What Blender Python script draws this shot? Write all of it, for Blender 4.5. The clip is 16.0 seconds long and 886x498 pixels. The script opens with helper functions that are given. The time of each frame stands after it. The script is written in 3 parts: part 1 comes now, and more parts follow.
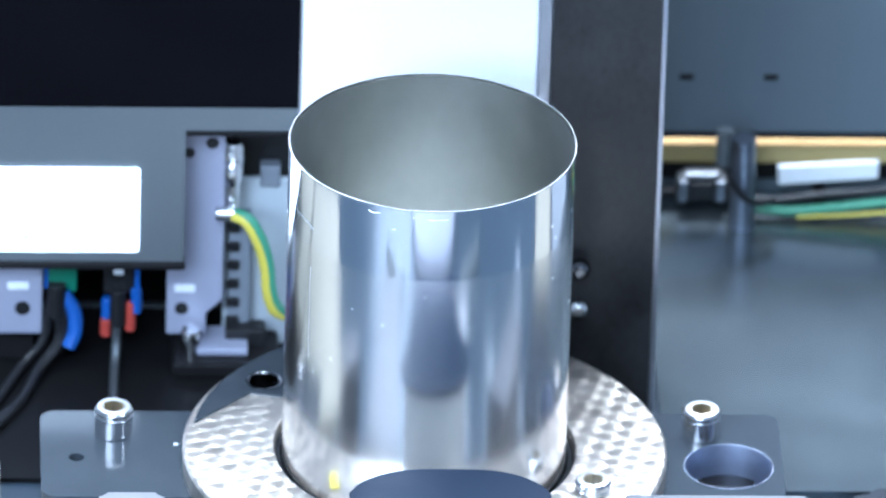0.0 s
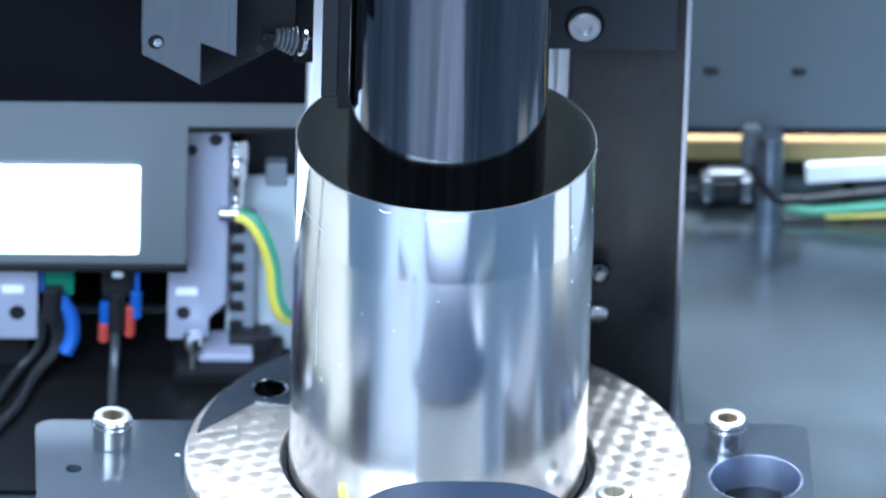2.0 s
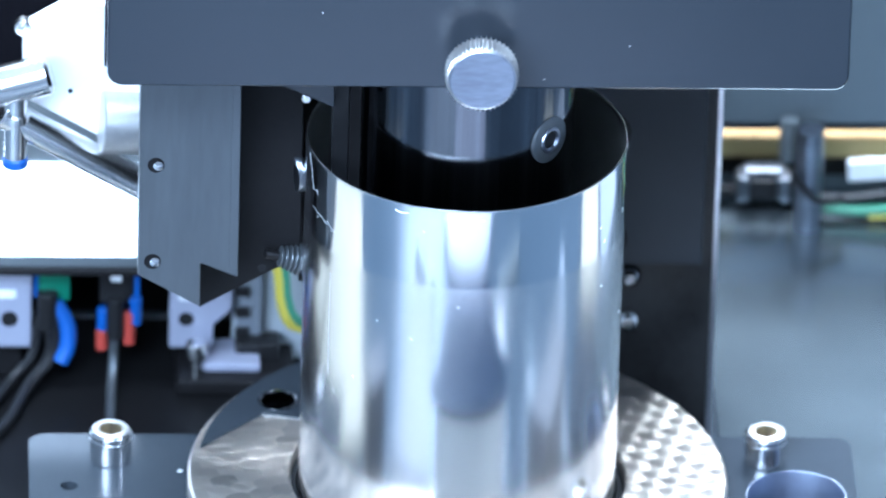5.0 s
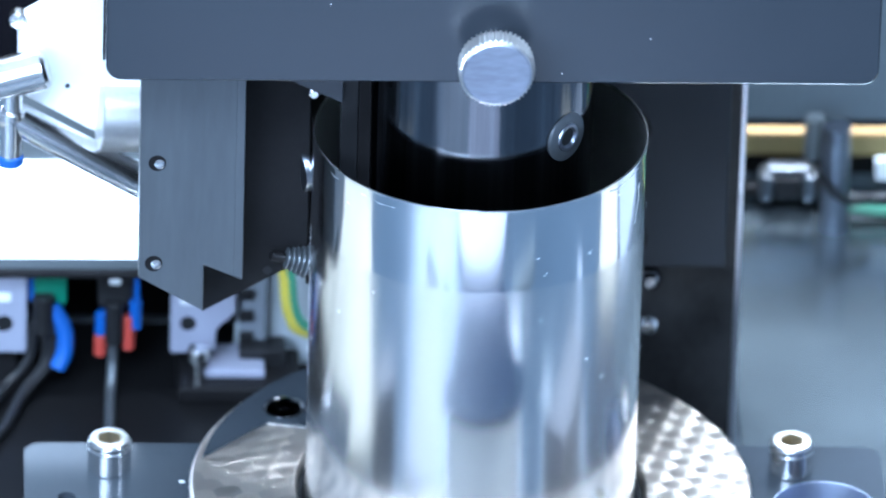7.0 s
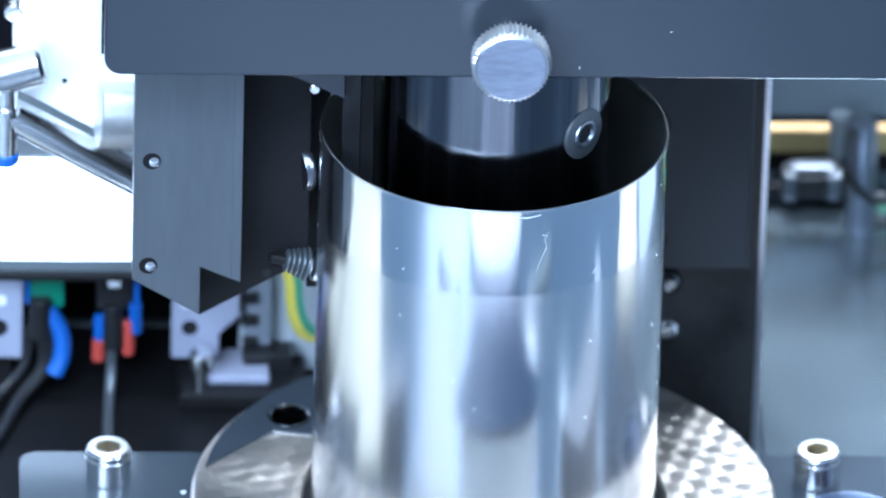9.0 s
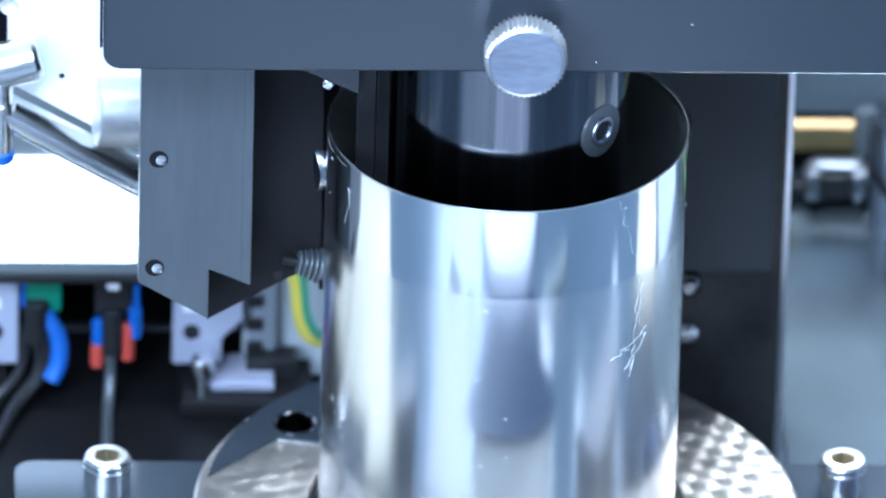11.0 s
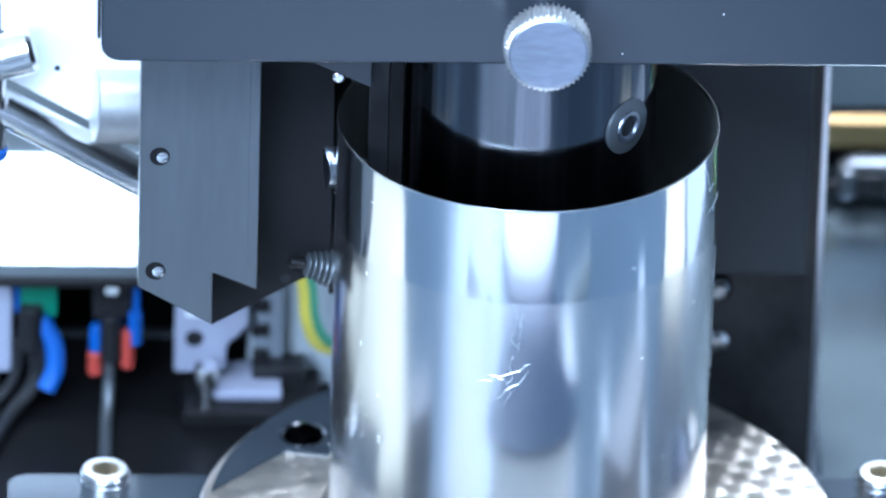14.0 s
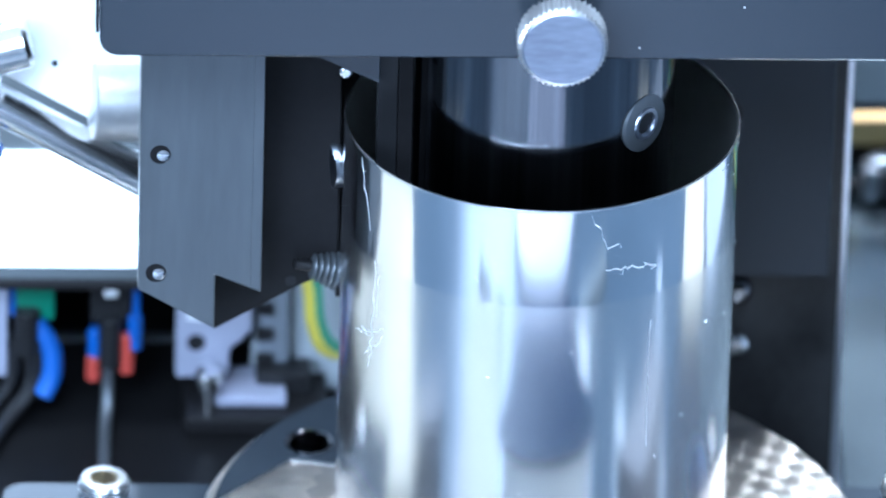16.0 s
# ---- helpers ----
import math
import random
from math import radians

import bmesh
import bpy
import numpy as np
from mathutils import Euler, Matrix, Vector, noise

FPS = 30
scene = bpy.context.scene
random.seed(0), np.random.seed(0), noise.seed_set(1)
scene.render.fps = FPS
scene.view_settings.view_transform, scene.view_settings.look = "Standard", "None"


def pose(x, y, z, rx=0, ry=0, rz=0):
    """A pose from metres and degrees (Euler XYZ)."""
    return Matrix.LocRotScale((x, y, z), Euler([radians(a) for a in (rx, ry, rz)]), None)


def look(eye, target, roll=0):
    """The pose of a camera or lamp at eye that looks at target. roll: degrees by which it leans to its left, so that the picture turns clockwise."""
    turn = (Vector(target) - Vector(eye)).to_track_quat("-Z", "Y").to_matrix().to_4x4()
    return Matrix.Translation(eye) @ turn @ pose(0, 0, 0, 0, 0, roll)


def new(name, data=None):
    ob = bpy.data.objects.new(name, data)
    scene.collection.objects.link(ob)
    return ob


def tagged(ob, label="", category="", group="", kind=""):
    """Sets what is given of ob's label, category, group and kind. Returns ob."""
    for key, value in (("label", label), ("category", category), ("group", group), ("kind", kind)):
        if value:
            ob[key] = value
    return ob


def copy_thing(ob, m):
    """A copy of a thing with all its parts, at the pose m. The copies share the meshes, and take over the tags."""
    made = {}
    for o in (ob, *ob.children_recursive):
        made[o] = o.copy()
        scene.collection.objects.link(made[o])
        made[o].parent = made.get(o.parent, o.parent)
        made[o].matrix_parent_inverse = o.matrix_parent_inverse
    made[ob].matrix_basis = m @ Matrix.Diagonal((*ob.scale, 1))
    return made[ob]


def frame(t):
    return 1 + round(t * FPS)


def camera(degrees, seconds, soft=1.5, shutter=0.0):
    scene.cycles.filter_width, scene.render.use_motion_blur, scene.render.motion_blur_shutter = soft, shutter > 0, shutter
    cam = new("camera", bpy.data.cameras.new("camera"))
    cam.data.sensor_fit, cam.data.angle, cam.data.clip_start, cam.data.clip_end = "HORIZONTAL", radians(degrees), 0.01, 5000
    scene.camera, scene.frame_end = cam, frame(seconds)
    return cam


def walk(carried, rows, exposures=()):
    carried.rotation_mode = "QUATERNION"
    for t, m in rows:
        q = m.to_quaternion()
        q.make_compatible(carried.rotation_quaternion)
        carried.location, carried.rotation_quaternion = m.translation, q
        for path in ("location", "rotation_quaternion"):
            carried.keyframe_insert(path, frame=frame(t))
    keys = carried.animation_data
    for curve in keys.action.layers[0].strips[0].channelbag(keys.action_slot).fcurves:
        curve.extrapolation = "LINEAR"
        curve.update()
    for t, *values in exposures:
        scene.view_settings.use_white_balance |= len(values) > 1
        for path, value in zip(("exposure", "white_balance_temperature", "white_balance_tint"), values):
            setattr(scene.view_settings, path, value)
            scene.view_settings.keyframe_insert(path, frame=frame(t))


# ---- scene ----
# Lengths below are in millimetres and turned into metres by MM; the can's axis is x = y = 0, the rest plate's top z = 0.
MM = 0.001
cam = camera(3.754, 16.0, soft=2.0, shutter=0.4)
EYE = Vector((-127.181, -2711.416, 1570.096)) * MM
PUSH = Vector((60.266, 2705.906, -1504.688)) * MM
PITCH, LEAN, TURN = 29.2, 1.7, -2.75
CAM_TURN = Euler((radians(90 - PITCH), 0, radians(TURN))).to_matrix().to_4x4() @ pose(0, 0, 0, 0, 0, LEAN)


def camera_at(t):
    """The camera creeps in on the can, ever closer."""
    return Matrix.Translation(EYE + PUSH * (1 - 1 / (1 + 0.0234 * t))) @ CAM_TURN


walk(cam, [(t * 0.5, camera_at(t * 0.5)) for t in range(33)], exposures=[(0, 0.14, 4820, 6), (1.2, 0.18, 4820, 6), (2.2, 0.38, 4800, 5), (3.5, 0.56, 4740, 5), (16, 0.6, 4700, 5)])

# ---- world and lights ----
world = bpy.data.worlds.new("room_air")
scene.world = world
world.use_nodes = True
world.node_tree.nodes["Background"].inputs[0].default_value = (0.55, 0.62, 0.75, 1)
world.node_tree.nodes["Background"].inputs[1].default_value = 0.35


def area_lamp(name, eye, target, sx, sy, power, colour):
    lamp = bpy.data.lights.new(name, "AREA")
    lamp.shape, lamp.size, lamp.size_y, lamp.energy, lamp.color = "RECTANGLE", sx * MM, sy * MM, power, colour
    ob = new(name, lamp)
    ob.matrix_world = look(Vector(eye) * MM, Vector(target) * MM)
    return ob


area_lamp("ceiling_lamp_light", (-350, -1500, 1420), (0, 0, 40), 900, 500, 34, (0.92, 0.96, 1.0))
# added fill light, no lamp of the place: keeps the white column bright
area_lamp("side_lamp_light", (-860, -1400, 760), (0, 20, 60), 900, 500, 21, (0.95, 0.97, 1.0))
area_lamp("ceiling_lamp_light", (60, 720, 1080), (0, 0, 20), 1000, 420, 46, (1.0, 0.92, 0.82))
area_lamp("machine_lamp_light", (-40, -80, 640), (0, 10, 0), 320, 160, 7, (1.0, 0.97, 0.92))


# ---- materials ----
def material(name, colour, rough=0.5, metal=0.0, vary=0.12, scale=60.0, bump=0.08, fine=900.0, stretch=(1, 1, 1), rough_vary=0.12, coat=0.0, gloss=0.5, turn=(0, 0, 0)):
    """A surface with broad stains and fine grain in colour, gloss and relief; scales are per metre."""
    m = bpy.data.materials.new(name)
    m.use_nodes = True
    nt = m.node_tree
    b = nt.nodes["Principled BSDF"]
    b.inputs["Metallic"].default_value = metal
    if coat:
        b.inputs["Coat Weight"].default_value = coat
        b.inputs["Coat Roughness"].default_value = 0.15
    tc = nt.nodes.new("ShaderNodeTexCoord")
    mp = nt.nodes.new("ShaderNodeMapping")
    mp.inputs["Scale"].default_value = stretch
    mp.inputs["Rotation"].default_value = [radians(a) for a in turn]
    nt.links.new(tc.outputs["Object"], mp.inputs[0])
    b.inputs["Specular IOR Level"].default_value = gloss
    n1, n2 = nt.nodes.new("ShaderNodeTexNoise"), nt.nodes.new("ShaderNodeTexNoise")
    n1.inputs["Scale"].default_value, n1.inputs["Detail"].default_value = scale, 4
    n2.inputs["Scale"].default_value, n2.inputs["Detail"].default_value = fine, 3
    for n in (n1, n2):
        nt.links.new(mp.outputs[0], n.inputs[0])
    add = nt.nodes.new("ShaderNodeMath")
    add.operation = "MULTIPLY_ADD"
    nt.links.new(n1.outputs[0], add.inputs[0])
    add.inputs[1].default_value = 0.65
    mul = nt.nodes.new("ShaderNodeMath")
    mul.operation = "MULTIPLY"
    nt.links.new(n2.outputs[0], mul.inputs[0])
    mul.inputs[1].default_value = 0.35
    nt.links.new(mul.outputs[0], add.inputs[2])
    mix = nt.nodes.new("ShaderNodeMixRGB")
    mix.inputs[1].default_value = (*[max(0, c * (1 - vary)) for c in colour], 1)
    mix.inputs[2].default_value = (*[min(1, c * (1 + vary)) for c in colour], 1)
    ramp = nt.nodes.new("ShaderNodeMapRange")
    ramp.inputs[1].default_value, ramp.inputs[2].default_value = 0.3, 0.7
    nt.links.new(add.outputs[0], ramp.inputs[0])
    nt.links.new(ramp.outputs[0], mix.inputs[0])
    nt.links.new(mix.outputs[0], b.inputs["Base Color"])
    rr = nt.nodes.new("ShaderNodeMapRange")
    rr.inputs[3].default_value, rr.inputs[4].default_value = max(0.02, rough * (1 - rough_vary)), min(1, rough * (1 + rough_vary))
    nt.links.new(ramp.outputs[0], rr.inputs[0])
    nt.links.new(rr.outputs[0], b.inputs["Roughness"])
    if bump:
        bp = nt.nodes.new("ShaderNodeBump")
        bp.inputs["Strength"].default_value, bp.inputs["Distance"].default_value = bump, 0.0002
        nt.links.new(n2.outputs[0], bp.inputs["Height"])
        nt.links.new(bp.outputs[0], b.inputs["Normal"])
    return m


def glowing(name, colour, strength):
    m = material(name, colour, 0.4, bump=0)
    b = m.node_tree.nodes["Principled BSDF"]
    b.inputs["Emission Color"].default_value, b.inputs["Emission Strength"].default_value = (*colour, 1), strength
    return m


def spotted_steel(pitch=0.0056):
    """Engine-turned steel: rows of overlapping spots, each brushed in circles about its own middle."""
    m = material("spotted_steel", (0.97, 0.87, 0.77), 0.39, 1.0, 0.06, 40, 0.0)
    nt = m.node_tree
    b = nt.nodes["Principled BSDF"]
    b.inputs["Anisotropic"].default_value = 0.52

    def calc(op, p, q=0.0, w=0.0):
        n = nt.nodes.new("ShaderNodeMath")
        n.operation = op
        for i, value in enumerate((p, q, w)):
            if isinstance(value, (int, float)):
                n.inputs[i].default_value = value
            else:
                nt.links.new(value, n.inputs[i])
        return n.outputs[0]

    tc, sep = nt.nodes.new("ShaderNodeTexCoord"), nt.nodes.new("ShaderNodeSeparateXYZ")
    warp, shake = nt.nodes.new("ShaderNodeTexNoise"), nt.nodes.new("ShaderNodeVectorMath")
    warp.inputs["Scale"].default_value = 60
    nt.links.new(tc.outputs["Object"], warp.inputs[0])
    shake.operation = "MULTIPLY_ADD"
    shake.inputs[1].default_value = (0.0022, 0.0022, 0)
    nt.links.new(warp.outputs["Color"], shake.inputs[0])
    nt.links.new(tc.outputs["Object"], shake.inputs[2])
    nt.links.new(shake.outputs[0], sep.inputs[0])
    u = calc("DIVIDE", calc("MULTIPLY_ADD", sep.outputs[1], 0.35, sep.outputs[0]), pitch)
    v = calc("DIVIDE", calc("MULTIPLY_ADD", sep.outputs[0], -0.35, sep.outputs[1]), pitch)
    row_height, reach = 0.72, 0.7
    base = calc("FLOOR", calc("DIVIDE", v, row_height))
    du = dv = tone = None
    # later rows lie over earlier ones: the lowest row that reaches a place wins
    for step in (2, 1, 0, -1):
        row = calc("ADD", base, step)
        along = calc("MULTIPLY_ADD", row, 0.5, u)
        a = calc("SUBTRACT", calc("FRACT", along), 0.5)
        c = calc("SUBTRACT", v, calc("MULTIPLY", row, row_height))
        near = calc("LESS_THAN", calc("ADD", calc("MULTIPLY", a, a), calc("MULTIPLY", c, c)), reach * reach)
        shade = calc("FRACT", calc("MULTIPLY", calc("SINE", calc("MULTIPLY_ADD", row, 12.99, calc("MULTIPLY", calc("FLOOR", along), 78.23))), 43.76))
        if du is None:
            du, dv, tone = a, c, shade
        else:
            du, dv, tone = [calc("MULTIPLY_ADD", near, calc("SUBTRACT", fresh, old), old) for fresh, old in ((a, du), (c, dv), (shade, tone))]
    tan, mix = nt.nodes.new("ShaderNodeCombineXYZ"), nt.nodes.new("ShaderNodeMixRGB")
    nt.links.new(calc("MULTIPLY", dv, -1), tan.inputs[0])
    nt.links.new(calc("ADD", du, 0.02), tan.inputs[1])
    nz = nt.nodes.new("ShaderNodeVectorMath")
    nz.operation = "NORMALIZE"
    nt.links.new(tan.outputs[0], nz.inputs[0])
    nt.links.new(nz.outputs[0], b.inputs["Tangent"])
    mix.blend_type, mix.inputs[0].default_value = "MULTIPLY", 1
    nt.links.new(b.inputs["Base Color"].links[0].from_socket, mix.inputs[1])
    nt.links.new(calc("MULTIPLY_ADD", tone, 0.42, 0.62), mix.inputs[2])
    nt.links.new(mix.outputs[0], b.inputs["Base Color"])
    return m


CAN = material("drawn_aluminium", (0.90, 0.885, 0.87), 0.195, 1.0, 0.04, 90, 0.05, 1500, (1, 1, 0.05), 0.15)
CAN_IN = material("lacquered_aluminium", (0.66, 0.67, 0.65), 0.32, 1.0, 0.08, 60, 0.12, 220, (1, 1, 0.7), 0.15)
CAN_BAND = material("ironed_aluminium", (0.87, 0.87, 0.88), 0.10, 1.0, 0.03, 90, 0.04, 1500, (1, 1, 0.05), 0.15)
RIMCUT = material("cut_aluminium", (0.9, 0.9, 0.9), 0.25, 1.0)
SCRATCH = material("bright_scratch", (0.88, 0.9, 0.92), 0.4, 0.85)
STEEL = material("turned_steel", (0.72, 0.72, 0.72), 0.22, 1.0, 0.08, 60, 0.04)
STEEL_DULL = material("dull_steel", (0.6, 0.6, 0.6), 0.4, 1.0, 0.12, 80, 0.08)
STEEL_BRUSH = material("scuffed_steel", (0.36, 0.38, 0.44), 0.34, 1.0, 0.35, 140, 0.15, 1400, (0.25, 1, 1), 0.3, turn=(0, 32, 0))
STEEL_SMOKED = material("smoked_steel", (0.2, 0.21, 0.23), 0.3, 1.0, 0.2, 80, 0.05)
# golden tint paints the reflection inside the screw sockets
GOLD_REFLECTION = material("oiled_steel", (0.6, 0.55, 0.44), 0.35, 1.0, 0.2, 300, 0.05)
SIDE_ALU = material("satin_white_aluminium", (0.82, 0.84, 0.86), 0.35, 0.25, 0.04, 40, 0.03)
SATIN = material("satin_steel", (0.86, 0.85, 0.84), 0.42, 1.0, 0.05, 60, 0.05)
SPOTTED = spotted_steel()
# upright colour streaks imitate surroundings mirrored in the mandrel
BLACK_GLOSS = material("black_hard_chrome", (0.15, 0.152, 0.163), 0.115, 1.0, 0.55, 210, 0.03, 700, (1, 1, 0.015), 0.5)
ANOD = material("grey_anodised", (0.044, 0.051, 0.060), 0.13, 0.0, 0.10, 50, 0.02, 1600, gloss=0.55)
SLIDE = material("black_oxide_plate", (0.026, 0.029, 0.035), 0.5, 0.0, 0.12, 50, 0.05, 1200, gloss=0.3)
ANOD_COVER = material("slate_powder_coat", (0.025, 0.029, 0.036), 0.24, 0.0, 0.06, 30, 0.10, 2500)
ANOD_BLOCK = material("grey_burnished_steel", (0.13, 0.14, 0.15), 0.4, 0.7, 0.15, 60, 0.05, 700, (1, 1, 0.15))
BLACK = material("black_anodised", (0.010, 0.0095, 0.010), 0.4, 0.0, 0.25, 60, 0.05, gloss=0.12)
BLACK_PLASTIC = material("black_plastic", (0.012, 0.012, 0.013), 0.35, 0.0, 0.1, gloss=0.3)
POST = material("black_brushed_plate", (0.03, 0.029, 0.029), 0.42, 0.15, 0.45, 90, 0.3, 600, (1, 1, 0.7), 0.4)
WHITE_COL = material("white_enamel", (0.92, 0.92, 0.94), 0.3, 0.0, 0.03, 20, 0.02)
STEEL_BLUE = material("blued_steel", (0.38, 0.42, 0.53), 0.42, 1.0, 0.1, 60, 0.04)
ALU = material("brushed_aluminium", (0.72, 0.73, 0.78), 0.38, 1.0, 0.06, 60, 0.05)
ALU_PAINT = material("satin_aluminium_bracket", (0.36, 0.37, 0.46), 0.45, 0.3, 0.06, 60, 0.04)
PANEL = material("grey_panel", (0.135, 0.15, 0.157), 0.45, 0.3, 0.10, 18, 0.05, 1200)
PANEL_DARK = material("dark_panel", (0.005, 0.0048, 0.0062), 0.6, 0.0, 0.25, 20, 0.05, gloss=0.0)
PANEL_RIB = material("slate_panel", (0.10, 0.12, 0.135), 0.5, 0.2, 0.10, 25, 0.05)
TABLE = material("blue_grey_table", (0.035, 0.049, 0.068), 0.36, 0.1, 0.18, 14, 0.05, 700)
SIDE_PLATE = material("blue_grey_steel_plate", (0.195, 0.226, 0.245), 0.23, 0.88, 0.25, 22, 0.05, 700)
BLACK_TRAY = material("black_tray", (0.007, 0.0068, 0.0072), 0.4, 0.0, 0.2, 30, 0.05, gloss=0.08)
SCREEN = glowing("lit_screen", (0.95, 0.97, 1.0), 1.6)
INK = material("screen_ink", (0.45, 0.45, 0.42), 0.5)
YELLOW = material("yellow_insulation", (0.58, 0.50, 0.06), 0.4, vary=0.08)
GREEN = material("green_insulation", (0.07, 0.25, 0.14), 0.4, vary=0.08)
BLUE = material("blue_plastic", (0.022, 0.08, 0.32), 0.35, vary=0.08)
RED = material("red_plastic", (0.36, 0.05, 0.035), 0.4, vary=0.08)
GREEN_PL = material("green_terminal", (0.02, 0.13, 0.075), 0.4)
OLIVE = material("olive_board", (0.46, 0.37, 0.15), 0.5, vary=0.12, scale=30, stretch=(0.2, 1, 1))
WOOD = material("tan_strip", (0.62, 0.38, 0.13), 0.5, vary=0.15, scale=30, stretch=(0.2, 1, 1))
WHITE_PL = material("white_plastic", (0.75, 0.77, 0.78), 0.45, vary=0.05)
SLATE_BLUE = material("slate_blue_paint", (0.012, 0.019, 0.036), 0.5, vary=0.08, gloss=0.15)
SHELF = material("cream_plastic", (0.25, 0.235, 0.195), 0.5, vary=0.06)
LILAC = material("lilac_plastic", (0.27, 0.28, 0.33), 0.5, vary=0.06)
PALE_BLUE = material("pale_blue_paint", (0.104, 0.106, 0.116), 0.5, vary=0.06)
PALE = material("pale_grey_paint", (0.16, 0.175, 0.20), 0.5, vary=0.06)
PALE_GREY = material("pale_grey_plastic", (0.38, 0.41, 0.43), 0.5, vary=0.06)
WALL = material("painted_wall", (0.62, 0.65, 0.70), 0.8, vary=0.05, scale=3, fine=80)
FLOOR = material("workshop_floor", (0.30, 0.32, 0.34), 0.6, vary=0.1, scale=4, fine=80)


# ---- mesh helpers (millimetres) ----
def part(name, bm, mat, parent=None, label="", smooth=False):
    me = bpy.data.meshes.new(name)
    bmesh.ops.scale(bm, vec=(MM, MM, MM), verts=bm.verts)
    bmesh.ops.recalc_face_normals(bm, faces=bm.faces)
    if smooth:
        for fc in bm.faces:
            fc.smooth = True
        for e in bm.edges:
            if len(e.link_faces) == 2 and e.calc_face_angle(0) > 0.6:
                e.smooth = False
    bm.to_mesh(me)
    bm.free()
    me.materials.append(mat)
    ob = new(name, me)
    if parent:
        ob.parent = parent
    if label:
        ob["label"] = label
    return ob


THINGS = []


def settle(start, k, dx, dy, kz=0, base=-28):
    """Brings the things built since start to size about the can's axis (and the height base), and moves them along the bed."""
    for ob in THINGS[start:]:
        x, y, z = ob.location / MM
        ob.location = Vector((k * x + dx, k * y + dy, (z - base) * (kz or k) + base)) * MM
        ob.scale = (k, k, kz or k)


def thing(name, label, category, at=(0, 0, 0), group="", kind=""):
    ob = new(name)
    ob.empty_display_size = 0.01
    ob.location = Vector(at) * MM
    THINGS.append(ob)
    return tagged(ob, label, category, group, kind)


def box(x0, x1, y0, y1, z0, z1, bevel=0.4, bm=None, seg=2):
    bm = bm or bmesh.new()
    vs = bmesh.ops.create_cube(bm, size=1)["verts"]
    for v in vs:
        v.co = ((x0 + x1) / 2 + v.co.x * (x1 - x0), (y0 + y1) / 2 + v.co.y * (y1 - y0), (z0 + z1) / 2 + v.co.z * (z1 - z0))
    if bevel:
        es = list({e for v in vs for e in v.link_edges})
        bmesh.ops.bevel(bm, geom=es, offset=bevel, segments=seg, profile=0.5, affect="EDGES", clamp_overlap=True)
    return bm


AXES = {"z": Matrix.Identity(3), "y": Matrix.Rotation(radians(90), 3, "X"), "x": Matrix.Rotation(radians(90), 3, "Y")}


def lathe(profile, at=(0, 0, 0), axis="z", seg=48, bm=None, closed=True):
    """Turns (radius, height) pairs about an axis through at. Axis y points to the viewer."""
    bm = bm or bmesh.new()
    turn = AXES[axis] if isinstance(axis, str) else Vector(axis).to_track_quat("Z", "Y").to_matrix()
    rings = []
    for r, h in profile:
        if r < 1e-6:
            rings.append([bm.verts.new(turn @ Vector((0, 0, h)) + Vector(at))])
        else:
            rings.append([bm.verts.new(turn @ Vector((r * math.cos(a), r * math.sin(a), h)) + Vector(at)) for a in (2 * math.pi * i / seg for i in range(seg))])
    pairs = list(zip(rings, rings[1:]))
    if closed and profile[0][0] > 1e-6 and profile[-1][0] > 1e-6:
        pairs.append((rings[-1], rings[0]))
    for a, b in pairs:
        for i in range(seg):
            j = (i + 1) % seg
            if len(a) == 1 and len(b) == 1:
                continue
            if len(a) == 1:
                bm.faces.new((a[0], b[j], b[i]))
            elif len(b) == 1:
                bm.faces.new((a[i], a[j], b[0]))
            else:
                bm.faces.new((a[i], a[j], b[j], b[i]))
    return bm


def rod(r, h0, h1, at=(0, 0, 0), axis="z", seg=32, edge=0.3, bm=None):
    return lathe([(0, h0), (r - edge, h0), (r, h0 + edge), (r, h1 - edge), (r - edge, h1), (0, h1)], at, axis, seg, bm)


def prism(poly, y0, y1, bevel=0.3, bm=None):
    """A plate cut to an outline of (x, z) pairs, from y0 back to y1."""
    bm = bm or bmesh.new()
    a = [bm.verts.new((x, y0, z)) for x, z in poly]
    b = [bm.verts.new((x, y1, z)) for x, z in poly]
    n = len(poly)
    fs = [bm.faces.new(a), bm.faces.new(b[::-1])]
    for i in range(n):
        fs.append(bm.faces.new((a[i], b[i], b[(i + 1) % n], a[(i + 1) % n])))
    bmesh.ops.recalc_face_normals(bm, faces=fs)
    if bevel:
        bmesh.ops.bevel(bm, geom=list({e for f in fs for e in f.edges}), offset=bevel, segments=1, affect="EDGES", clamp_overlap=True)
    return bm


def slab(poly, z0, z1, bevel=0.3, bm=None):
    """A plate cut to an outline of (x, y) pairs, from z0 up to z1."""
    bm = bm or bmesh.new()
    a = [bm.verts.new((x, y, z0)) for x, y in poly]
    b = [bm.verts.new((x, y, z1)) for x, y in poly]
    n = len(poly)
    fs = [bm.faces.new(a[::-1]), bm.faces.new(b)]
    for i in range(n):
        fs.append(bm.faces.new((a[i], a[(i + 1) % n], b[(i + 1) % n], b[i])))
    if bevel:
        bmesh.ops.bevel(bm, geom=list({e for e in fs[1].edges}), offset=bevel, segments=2, affect="EDGES", clamp_overlap=True)
    return bm


